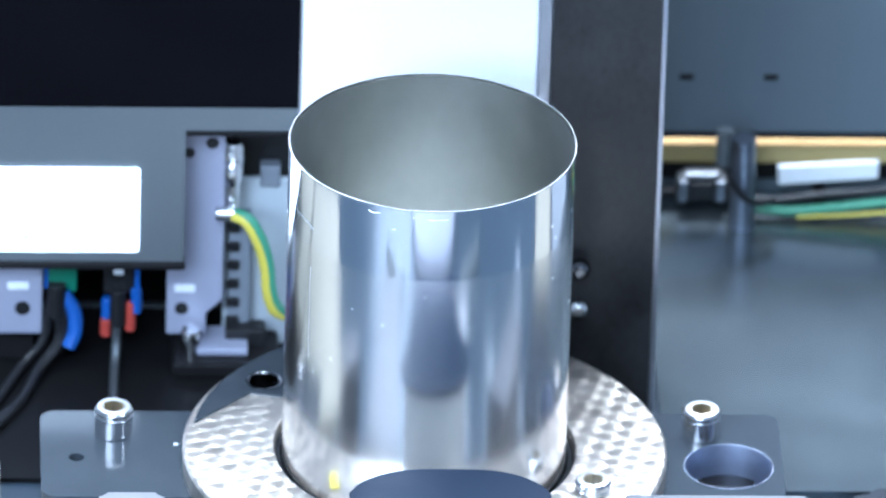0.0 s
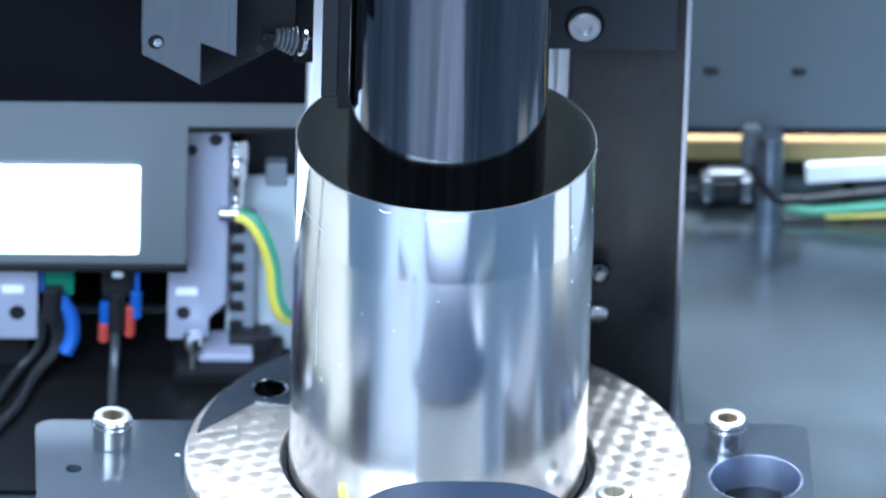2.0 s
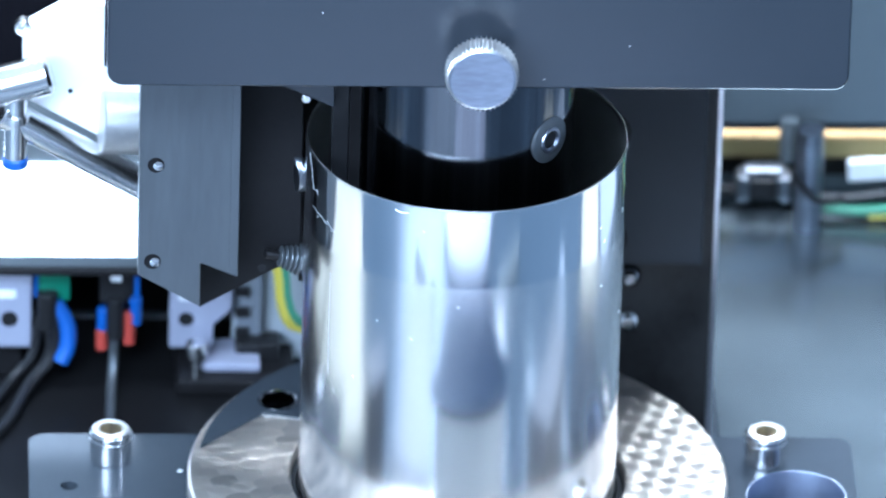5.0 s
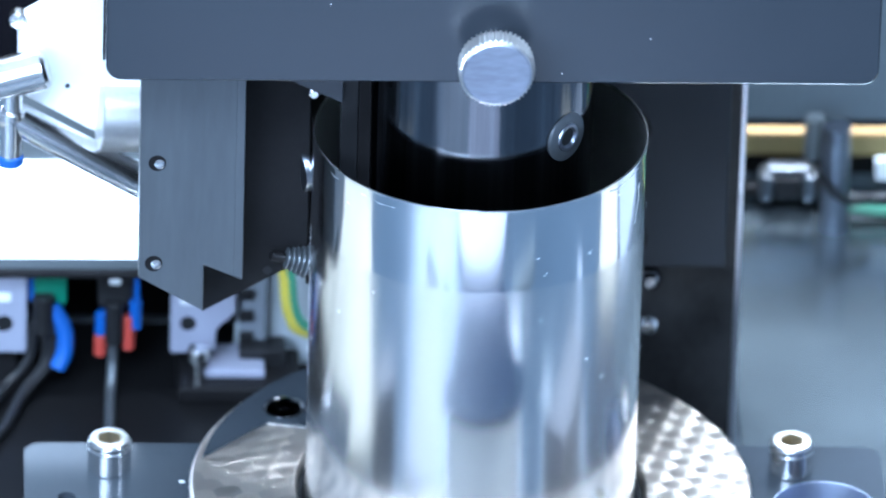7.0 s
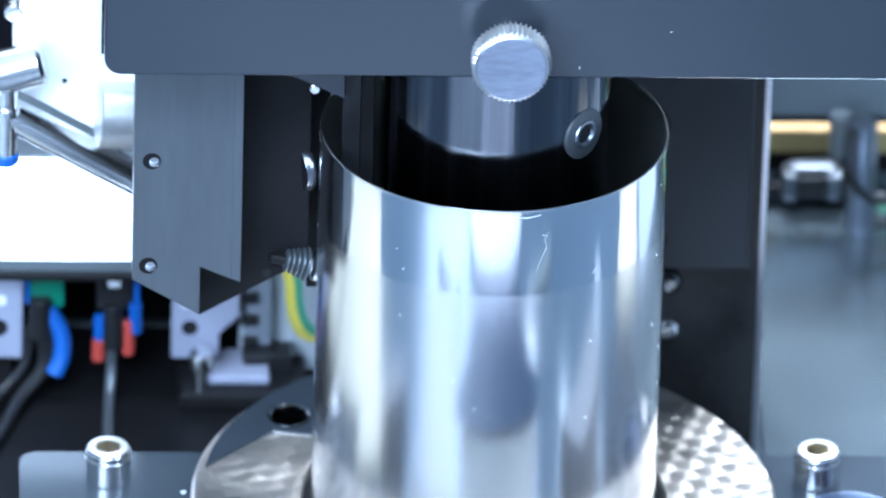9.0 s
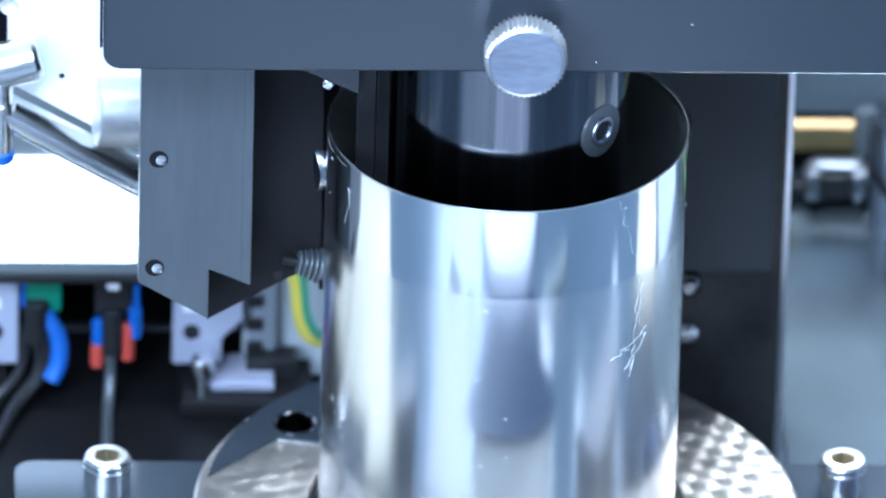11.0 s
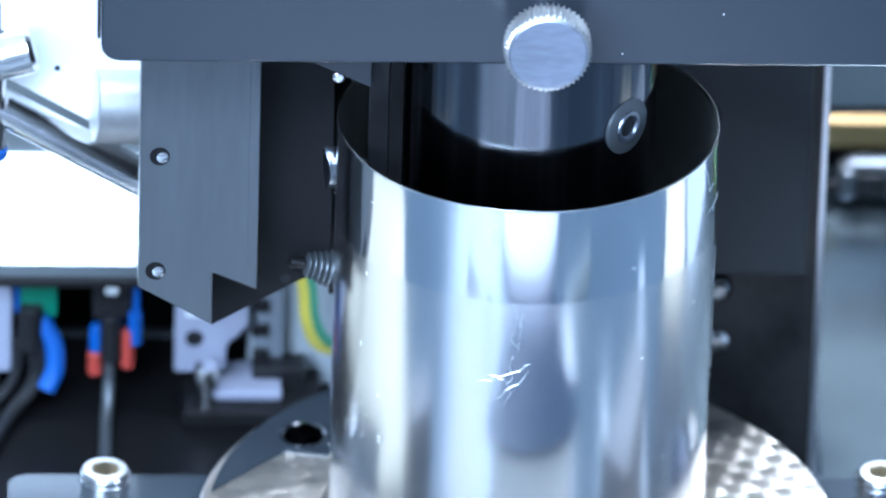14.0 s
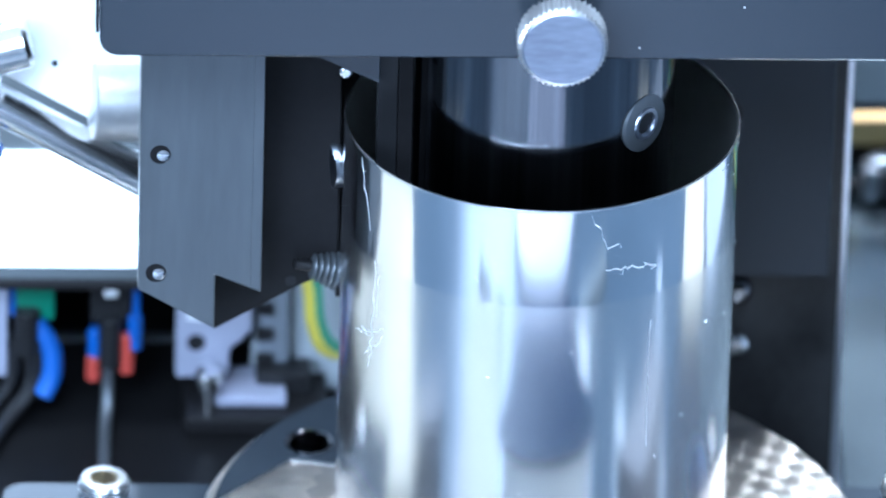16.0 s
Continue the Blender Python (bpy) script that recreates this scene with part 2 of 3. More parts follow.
def pierced(poly, holes, z0, z1):
    """A plate with round holes (x, y, radius) right through it."""
    bm = bmesh.new()
    loops = [poly] + [[(x + r * math.cos(a), y + r * math.sin(a)) for a in (2 * math.pi * i / 32 for i in range(32))] for x, y, r in holes]
    edges = []
    for loop in loops:
        vs = [bm.verts.new((x, y, z1)) for x, y in loop]
        edges += [bm.edges.new((vs[i], vs[(i + 1) % len(vs)])) for i in range(len(vs))]
    bmesh.ops.triangle_fill(bm, use_beauty=True, edges=edges)
    low = [g for g in bmesh.ops.extrude_face_region(bm, geom=list(bm.faces), use_keep_orig=True)["geom"] if isinstance(g, bmesh.types.BMVert)]
    for v in low:
        v.co.z = z0
    return bm


def rounded(x0, x1, y0, y1, r, n=6):
    out = []
    for cx, cy, a0 in ((x1 - r, y1 - r, 0), (x0 + r, y1 - r, 90), (x0 + r, y0 + r, 180), (x1 - r, y0 + r, 270)):
        out += [(cx + r * math.cos(radians(a0 + 90 * i / n)), cy + r * math.sin(radians(a0 + 90 * i / n))) for i in range(n + 1)]
    return out


def cable(points, r, seg=10, steps=8, bm=None):
    """A round cable through the points, smoothed."""
    bm = bm or bmesh.new()
    p = [Vector(q) for q in points]
    p = [p[0] * 2 - p[1]] + p + [p[-1] * 2 - p[-2]]
    line = []
    for i in range(1, len(p) - 2):
        for k in range(steps):
            u = k / steps
            a, b, c, d = p[i - 1:i + 3]
            line.append(0.5 * (2 * b + (c - a) * u + (2 * a - 5 * b + 4 * c - d) * u * u + (3 * b - a - 3 * c + d) * u ** 3))
    line.append(p[-2])
    rings, side = [], Vector((0.3, 1, 0.2)).normalized()
    for i, q in enumerate(line):
        t = (line[min(i + 1, len(line) - 1)] - line[max(i - 1, 0)]).normalized()
        s1 = (side - t * side.dot(t)).normalized()
        s2 = t.cross(s1)
        side = s1
        rings.append([bm.verts.new(q + r * (math.cos(a) * s1 + math.sin(a) * s2)) for a in (2 * math.pi * k / seg for k in range(seg))])
    for a, b in zip(rings, rings[1:]):
        for i in range(seg):
            bm.faces.new((a[i], a[(i + 1) % seg], b[(i + 1) % seg], b[i]))
    bm.faces.new(rings[0][::-1])
    bm.faces.new(rings[-1])
    return bm


# ---- the room, closed round the machine ----
def room():
    for name, b, m, label in (
            ("floor", (-2600, 2600, -3600, 2600, -960, -900), FLOOR, "grey workshop floor"),
            ("ceiling", (-2600, 2600, -3600, 2600, 1900, 1960), WALL, "pale workshop ceiling"),
            ("wall_north", (-2600, 2600, 2600, 2660, -900, 1900), WALL, "pale painted workshop wall"),
            ("wall_south", (-2600, 2600, -3660, -3600, -900, 1900), WALL, "pale painted workshop wall"),
            ("wall_west", (-2660, -2600, -3600, 2600, -900, 1900), WALL, "pale painted workshop wall"),
            ("wall_east", (2600, 2660, -3600, 2600, -900, 1900), WALL, "pale painted workshop wall")):
        tagged(part(name, box(*b, bevel=0), m), label, "room surface", kind="structure")


room()


# ---- the machine's bed ----
def bed():
    start = len(THINGS) + 1
    t = thing("machine_bed", "blue-grey machine bed plate under the whole tester", "machine bed", (0, 0, -28))
    part("plate", slab(rounded(-420, 420, -520, 420, 20), -12, 0, 1), TABLE, t)
    for x in (-380, 380):
        for y in (-480, 380):
            part("leg", box(x - 25, x + 25, y - 25, y + 25, -872, -12), STEEL_DULL, t)
    # added lighter sheet: stands in for the brighter shine on the bed's right
    part("side_sheet", slab(rounded(58.6, 151, 24, 177, 1.5), 0.1, 3, 0.6), SIDE_PLATE, t, "worn blue-grey steel sheet, added where the bed shines brighter")
    tray = thing("black_tray", "black tray lying on the bed under the cables", "tray", (-60, 0, -28))
    part("tray_floor", slab(rounded(-120, 116, 26, 160, 3), 0.1, 1.5), BLACK_TRAY, tray)
    part("tray_back", box(-120, 88, 130, 133, 1.5, 60), BLACK_TRAY, tray)
    settle(start, 0.9711, 2.55, 5.63)


bed()


def socket_screw(name="socket_screw", r=4.45, h=7.2, label="bright steel socket-head screw standing in a grey plate"):
    t = thing(name, label, "screw", group="socket screws on the plate")
    knurl = bmesh.new()
    lathe([(r - 0.55, h - 0.15), (r - 0.02, h - 0.75), (r, h - 1.4), (r - 0.18, h - 1.6), (r - 0.18, h - 1.9), (r, h - 2.1), (r, 0.3), (r - 0.3, 0), (r * 0.62, 0), (r * 0.62, h - 0.3)], seg=48, bm=knurl)
    part("head", knurl, STEEL, t, smooth=True)
    part("top_ring", lathe([(r * 0.62, h - 0.2), (r * 0.62, h), (r - 0.75, h), (r - 0.5, h - 0.12), (r - 0.5, h - 0.25)], seg=48), SATIN, t, "pale chamfered top ring", True)
    hexa = bmesh.new()
    a = [bmesh.ops.create_circle(hexa, segments=6, radius=r * q, cap_ends=False)["verts"] for q in (0.58, 0.58)]
    for v in a[0]:
        v.co.z = h - 0.1
    for v in a[1]:
        v.co.z = h - 4
    ring = bmesh.ops.create_circle(hexa, segments=6, radius=r * 0.68, cap_ends=False)["verts"]
    for v in ring:
        v.co.z = h - 0.1
    for i in range(6):
        j = (i + 1) % 6
        hexa.faces.new((a[0][i], a[0][j], a[1][j], a[1][i]))
        hexa.faces.new((ring[i], ring[j], a[0][j], a[0][i]))
    hexa.faces.new(a[1])
    part("hexagon_recess", hexa, GOLD_REFLECTION, t, "hexagon socket, its golden reflection put into the colour")
    part("shank", rod(r * 0.6, -6, 0.1), STEEL_DULL, t)
    return t


# ---- the rest on which the can stands ----
def can_rest():
    start = len(THINGS)
    base = thing("base_plate", "dark grey anodised plate with rounded corners and screws", "machine plate", (0, 0, -40))
    for x0, x1, holes in ((-91.5, -46, ((-83, 1.5, 1.8),)), (46, 83.5, ((70.6, -1.2, 10.6),))):
        part("wing", pierced(rounded(x0, x1, -17, 23.5, 4), holes, 27, 35), ANOD, base)
        part("wing_foot", box(x0 + 6, x1 - 6, -12, 18, 12.1, 26.9), BLACK, base)
    part("bore", lathe([(10.55, 20), (10.55, 35.03), (10.4, 35.03), (10.3, 34.8), (10.3, 21), (0, 21), (0, 20)], (70.6, -1.2, 0)), STEEL_BLUE, base, "blue-grey polished bore in the plate", True)
    ring = thing("can_rest_ring", "round engine-turned steel ring in which the can stands", "machine ring", (0, 0, -40))
    part("dial", lathe([(35.3, 32), (35.3, 39.4), (35.7, 40), (56.4, 40), (57.0, 39.4), (57.0, 32)], (-1.2, -1.6, 0), seg=128), SPOTTED, ring, smooth=True)
    part("pedestal", lathe([(0, 12.1), (44, 12.1), (44, 31.9), (0, 31.9)], (-1.4, -2.1, 0), seg=64), BLACK, ring, smooth=True)
    part("gasket", lathe([(33.9, 31.95), (33.9, 38.2), (34.9, 38.2), (34.9, 31.95)], (-1.4, -2.1, 0), seg=96), BLACK_PLASTIC, ring, "black rubber gasket", True)
    # a grey segment let into the dial, with a bore
    seg = bmesh.new()
    out = [(56.0 * math.cos(radians(a)), 56.0 * math.sin(radians(a))) for a in np.linspace(112, 171, 24)]
    inn = [(-41.9, 22.9)]
    inn2 = [(36.0 * math.cos(radians(a)), 36.0 * math.sin(radians(a))) for a in np.linspace(146, 112, 8)]
    slab(out + inn[:1] + inn2, 40.02, 40.5, 0.1, seg)
    part("grey_segment", seg, ANOD, ring, "dark grey anodised segment")
    part("segment_bore", lathe([(4.3, 40.45), (4.3, 40.7), (3.9, 40.8), (3.6, 40.56), (0, 40.56)], (-38.4, 28.4, 0)), BLACK_GLOSS, ring, "dark bore", True)
    screw = socket_screw()
    screw.location = Vector((-74.2, 13.2, -5.0)) * MM
    THINGS.append(copy_thing(screw, pose(0.0648, 0.0136, -0.005)))
    settle(start, 0.986, 1.4, 2.1, 1)
    chip = thing("metal_chip", "tiny bright metal chip on the grey plate", "chip", (-57.3, 9.6, -5))
    part("flake", box(-0.5, 0.5, -0.3, 0.3, 0, 0.35, 0.1), WHITE_PL, chip)
    low = socket_screw("rest_screw", 4.2, 3.0, "low steel screw at the front of the rest ring")
    low.location = Vector((38.4, -19, 0.1)) * MM
    clamp = thing("front_clamp", "slate grey curved clamp before the can's foot", "clamp", (0, -80, -28))
    arc = [(3.5 + 23 * u, 29.8 - 10 * abs(u) ** 3.5) for u in np.linspace(-1, 1, 29)]
    part("jaw", slab(arc + [(24.6, -24.4), (-17.5, -24.4)], 50.4, 51.6, 0.5), SLATE_BLUE, clamp)
    # the lip's pale colour stands in for light the can throws back
    part("jaw_front", box(-14, 21, 24.4, 26.2, 0.1, 50.3, 0.4), PALE_GREY, clamp, "front lip, pale in place of light bounced off the can")
    part("jaw_foot", box(-8, 16, -20, -4, 0.1, 48), ANOD_COVER, clamp)
    for name, x0, x1 in (("left_stop", -76, -61), ("right_stop", 43, 88)):
        st = thing("stop_block", "slate grey stop block before the rest ring", "machine block", (0, 0, -40), group="stop blocks")
        part("block", slab(rounded(x0, x1, -58, -39.5, 2), 12.1, 50.8, 0.8), PALE_BLUE, st)
    tag = thing("yellow_tab", "small yellow plastic tab by the can's foot", "tab", (-30, -24.6, 0))
    part("tab", box(-4.5, 3, -3.4, -0.4, 0.05, 0.6, 0.2), YELLOW, tag)


can_rest()
cam.data.dof.use_dof, cam.data.dof.aperture_fstop = True, 20
cam.data.dof.focus_object = bpy.data.objects["front_clamp"]


# ---- column and post behind the can ----
def column():
    start = len(THINGS)
    col = thing("white_column", "white enamelled upright column behind the can", "column", (0, 0, -40))
    part("face", box(-31.9, 24.8, 60, 110, 12.1, 190, 0.8), WHITE_COL, col)
    part("edge_strip", box(24.9, 28, 60.5, 112, 12.1, 190, 0.3), ALU, col, "grey aluminium edge strip")
    post = thing("black_post", "black scuffed steel post with a bright narrow edge", "post", (0, 0, -40))
    part("plate", box(28.1, 54.2, 58, 80, 12.1, 190, 0.2), POST, post)
    part("bright_edge", box(54.22, 55.4, 58.3, 80, 12.1, 190, 0.1), ALU, post, "bright bevelled edge")
    for z in (5.0, 16.0):
        k = thing("ball_stud", "small shiny steel ball stud screwed to the black post", "stud", (36.2, 58, z), group="post knobs")
        part("ball", lathe([(0, 5.5), (1.4, 5.3), (2.3, 4.4), (2.6, 3), (2.3, 1.6), (1.4, 0.8), (1.2, -0.2), (0, -0.2)], axis="y", seg=20), STEEL if z < 10 else BLACK_GLOSS, k, smooth=True)
    lo = thing("post_foot_screw", "small steel screw at the post's foot", "screw", (36.0, 58, -15))
    part("ball", lathe([(0, 3.5), (1.6, 3.2), (2.1, 2), (2.1, -0.2), (0, -0.2)], axis="y", seg=20), STEEL, lo, smooth=True)
    settle(start, 0.9745, 2.95, 5.4)


column()


# ---- left background: control panel, terminals, cables ----
def control_panel():
    start = len(THINGS)
    p = thing("control_panel", "grey sheet-metal control panel with a lit white display", "control panel", (0, 0, 0))
    part("sheet", prism([(-160, 48.9), (-31.5, 48.9), (-31.5, 42.4), (-58.7, 42.4), (-58.7, 5.9), (-160, 5.9)], 75, 78, 0.2), PANEL, p)
    part("bottom_lip", box(-160, -58.4, 73.5, 78.5, 4.6, 6.2, 0.3), BLACK, p, "black bottom lip")
    part("notch_lip", box(-58.7, -31.5, 74, 78, 41.6, 42.5, 0.2), BLACK, p, "black lip over the notch")
    scr = part("display", slab(rounded(-150, -69.7, 9.2, 32.4, 0.8), 0, 0.6, 0.1), SCREEN, p, "white glowing display")
    for v in scr.data.vertices:
        v.co = (v.co.x, 0.0748 - v.co.z, v.co.y)
    for i, (x, w) in enumerate(((-99.6, 0.5), (-98.6, 0.3), (-97.8, 1.0), (-96.4, 0.4), (-95.4, 0.7), (-94.2, 1.2))):
        part("ink_bar", box(x, x + w, 74.1, 74.18, 12.6, 13.6 if i % 2 else 14.1, 0), INK, p)
    up = thing("upper_housing", "black upper housing of the machine", "housing", (0, 0, 0))
    part("front", box(-170, -31.4, 74.6, 140, 49.0, 120, 0.5), PANEL_DARK, up)
    part("back", box(-170, -31.4, 136, 140, -27.8, 48.5, 0.3), PANEL_DARK, up)
    for x in (-165, -36):
        part("side_stay", box(x - 3, x + 3, 110, 135.9, -26.4, 48.6, 0.3), PANEL_DARK, up)
    settle(start, 0.9711, 2.55, 5.63)


control_panel()


def terminals():
    start = len(THINGS)
    b = thing("mounting_bracket", "pale lilac-grey aluminium mounting bracket with dark holes", "bracket", (0, 85, 0))
    part("upright", prism([(-59, 38), (-48.8, 38), (-48.8, -2), (-48.8, -10), (-52.8, -14), (-52.8, -19.8), (-62.5, -19.8), (-62.5, -2), (-59, -2)], 0, 3, 0.3), ALU_PAINT, b)
    for x, z, r in ((-57.6, 31, 1.4), (-52, 33.8, 1.6), (-58.8, -12.5, 1.7)):
        part("hole", rod(r, -0.05, 0.1, (x, 0, z), "y", 20, 0.02), BLACK_PLASTIC, b)
    part("sticker", box(-60.6, -55.6, -0.25, 0.05, -7.8, -5.8, 0.1), WHITE_PL, b, "small white sticker")
    part("foot_bolt", lathe([(0, 7), (2.2, 7), (2.6, 6), (2.6, 3.5), (1.4, 3.2), (1.4, 0), (0, 0)], (-56.5, -5, -22.5), "z", 24), STEEL, b, smooth=True)
    part("foot_shelf", box(-55, -42.5, -6, 6, -22.5, -20.6), ALU_PAINT, b)
    part("foot_block", box(-61, -35, -10, 9, -26.4, -22.6, 0.8), BLACK, b, "black foot block")
    back = thing("terminal_back_plate", "pale grey plate behind the terminals", "plate", (0, 92, 0))
    part("plate", box(-48.6, -31.6, 0, 2, -26.4, 20, 0.5), PALE_GREY, back)
    rail = thing("terminal_strip", "white terminal strip with black slots", "terminal strip", (0, 90, 0))
    part("strip", box(-47.5, -42.0, -2, 1.9, -20, 12, 0.5), PALE, rail)
    for i in range(6):
        part("slot", box(-48, -44.8, -3, -1.9, 7.5 - i * 5.2, 10 - i * 5.2, 0.3), BLACK_PLASTIC, rail)
    part("clip", box(-48, -38, -6, 0, -26, -18, 0.8), BLACK_PLASTIC, rail)
    pin = thing("sensor_pin", "shiny steel sensor pin beside the bracket", "sensor", (-46.8, 86, 26))
    part("tip", lathe([(0, 8), (2.0, 7.6), (2.6, 6), (2.6, 1), (1.8, 0), (1.8, -10), (0, -10)], seg=24), STEEL, pin, smooth=True)
    part("bulb", lathe([(0, -4.6), (1.6, -4), (2.3, -2), (2.3, 1), (1.4, 2.6), (0, 3)], (0, -2.6, 1), seg=24), STEEL, pin, smooth=True)
    dark = thing("relay_block", "black relay block with a pale connector", "relay", (0, 95, 0))
    part("body", box(-47, -31.6, 0, 20, 14, 40, 1), BLACK_PLASTIC, dark)
    part("connector", box(-40, -35, -4, 0.2, 18, 24, 0.6), PALE, dark, "pale grey connector")
    part("rail", box(-47, -31.6, -2.5, 0.2, 11, 13.8, 0.4), ALU, dark)
    pts = [(-47, 82, 15.5), (-43.5, 80, 14.6), (-40.5, 79, 9.5), (-38.6, 79, 2.5), (-37.8, 79, -5), (-35.6, 80, -10.5), (-31, 84, -14)]
    g = thing("earth_cable", "green and yellow earth cable bending downwards", "cable", (0, 0, 0))
    part("yellow_half", cable(pts, 1.5), YELLOW, g, "yellow insulation", True)
    part("green_half", cable([(x + 1.0, y - 0.3, z + 0.9) for x, y, z in pts], 1.15), GREEN, g, "green stripe", True)
    part("lug", rod(1.9, -3, 2, (-48, 82.4, 15.6), "x", 20), STEEL, g, smooth=True)
    settle(start, 0.9711, 2.55, 5.63)


terminals()


def plugs():
    start = len(THINGS)
    m = thing("connector_block", "pale lilac connector block with a dark hole", "connector", (0, 80, 0))
    part("body", box(-112, -92.9, 0, 12, -17.2, 4.4, 0.6), ALU_PAINT, m)
    part("hole", rod(1.9, -0.05, 0.1, (-97.8, 0, -9.9), "y", 20, 0.02), BLACK_PLASTIC, m)
    part("sticker", box(-101.5, -96.4, -0.25, 0.05, -4.6, -2.6, 0.1), WHITE_PL, m, "small white sticker")
    part("stem", box(-110, -95, 4, 10, -26.4, -17.1), BLACK, m)
    a = thing("green_plug", "green plug with black and blue leads", "plug", (0, 80, 0))
    part("shell", box(-91.5, -84.5, 1, 9, -6, 4.4, 0.6), GREEN_PL, a)
    part("sleeve", rod(2.3, -12, -3, (-89.5, 0, 0), "z", 24), BLACK_PLASTIC, a, smooth=True)
    part("blue_tongue", box(-92.5, -91.6, 1, 6, -5, 4, 0.2), BLUE, a)
    for i, (x, w, mat_) in enumerate(((-89.5, 1.25, BLACK_PLASTIC), (-87.6, 1.1, BLACK_PLASTIC), (-91.2, 1.1, BLACK_PLASTIC))):
        part("lead", cable([(x, 0, -9), (x + 0.6 - i, -1, -18), (x - 4 - i * 1.5, -6, -23), (x - 9 - 2 * i, -20, -25), (x - 17, -32, -25.2)], w), mat_, a, smooth=True)
    part("blue_lead", cable([(-88, 1, -6), (-85.2, 0, -11), (-85, -1, -16), (-86.5, -2, -19.5)], 1.9), BLUE, a, "blue lead", True)
    c = thing("twin_plug", "dark twin plug with blue and red sleeves", "plug", (0, 80, 0))
    part("shell", box(-78, -70.5, 2, 9, -7, 4.4, 0.6), BLACK_PLASTIC, c)
    part("pale_window", box(-75.6, -73.2, 1, 2.1, -1, 3, 0.2), WHITE_PL, c)
    part("blue_cheek", box(-70.4, -69.2, 1.5, 8, -5, 4, 0.3), BLUE, c)
    for x, z0, z1, mt in ((-77.2, -13.5, -8, BLUE), (-77.4, -18.5, -13.6, RED), (-71.4, -17, -9, RED), (-70, -12, -5.1, BLUE)):
        part("sleeve", rod(1.35, z0, z1, (x, 2, 0), "z", 20), mt, c, smooth=True)
    part("sleeve_black", rod(2.0, -15, -5, (-74.5, 1, 0), "z", 20), BLACK_PLASTIC, c, smooth=True)
    part("lead", cable([(-74.6, 1, -10), (-74.8, 0.4, -20), (-75.3, -6, -24.6), (-75.8, -28, -25.2)], 1.1), ANOD_BLOCK, c, smooth=True)

    r = thing("cable_rail", "thin dark grey rail behind the plugs", "rail", (0, 110, 0))
    part("rail", box(-150, -40, 0, 3, -27.9, -26.2, 0.3), ANOD_BLOCK, r)
    settle(start, 0.9711, 2.55, 5.63)


plugs()


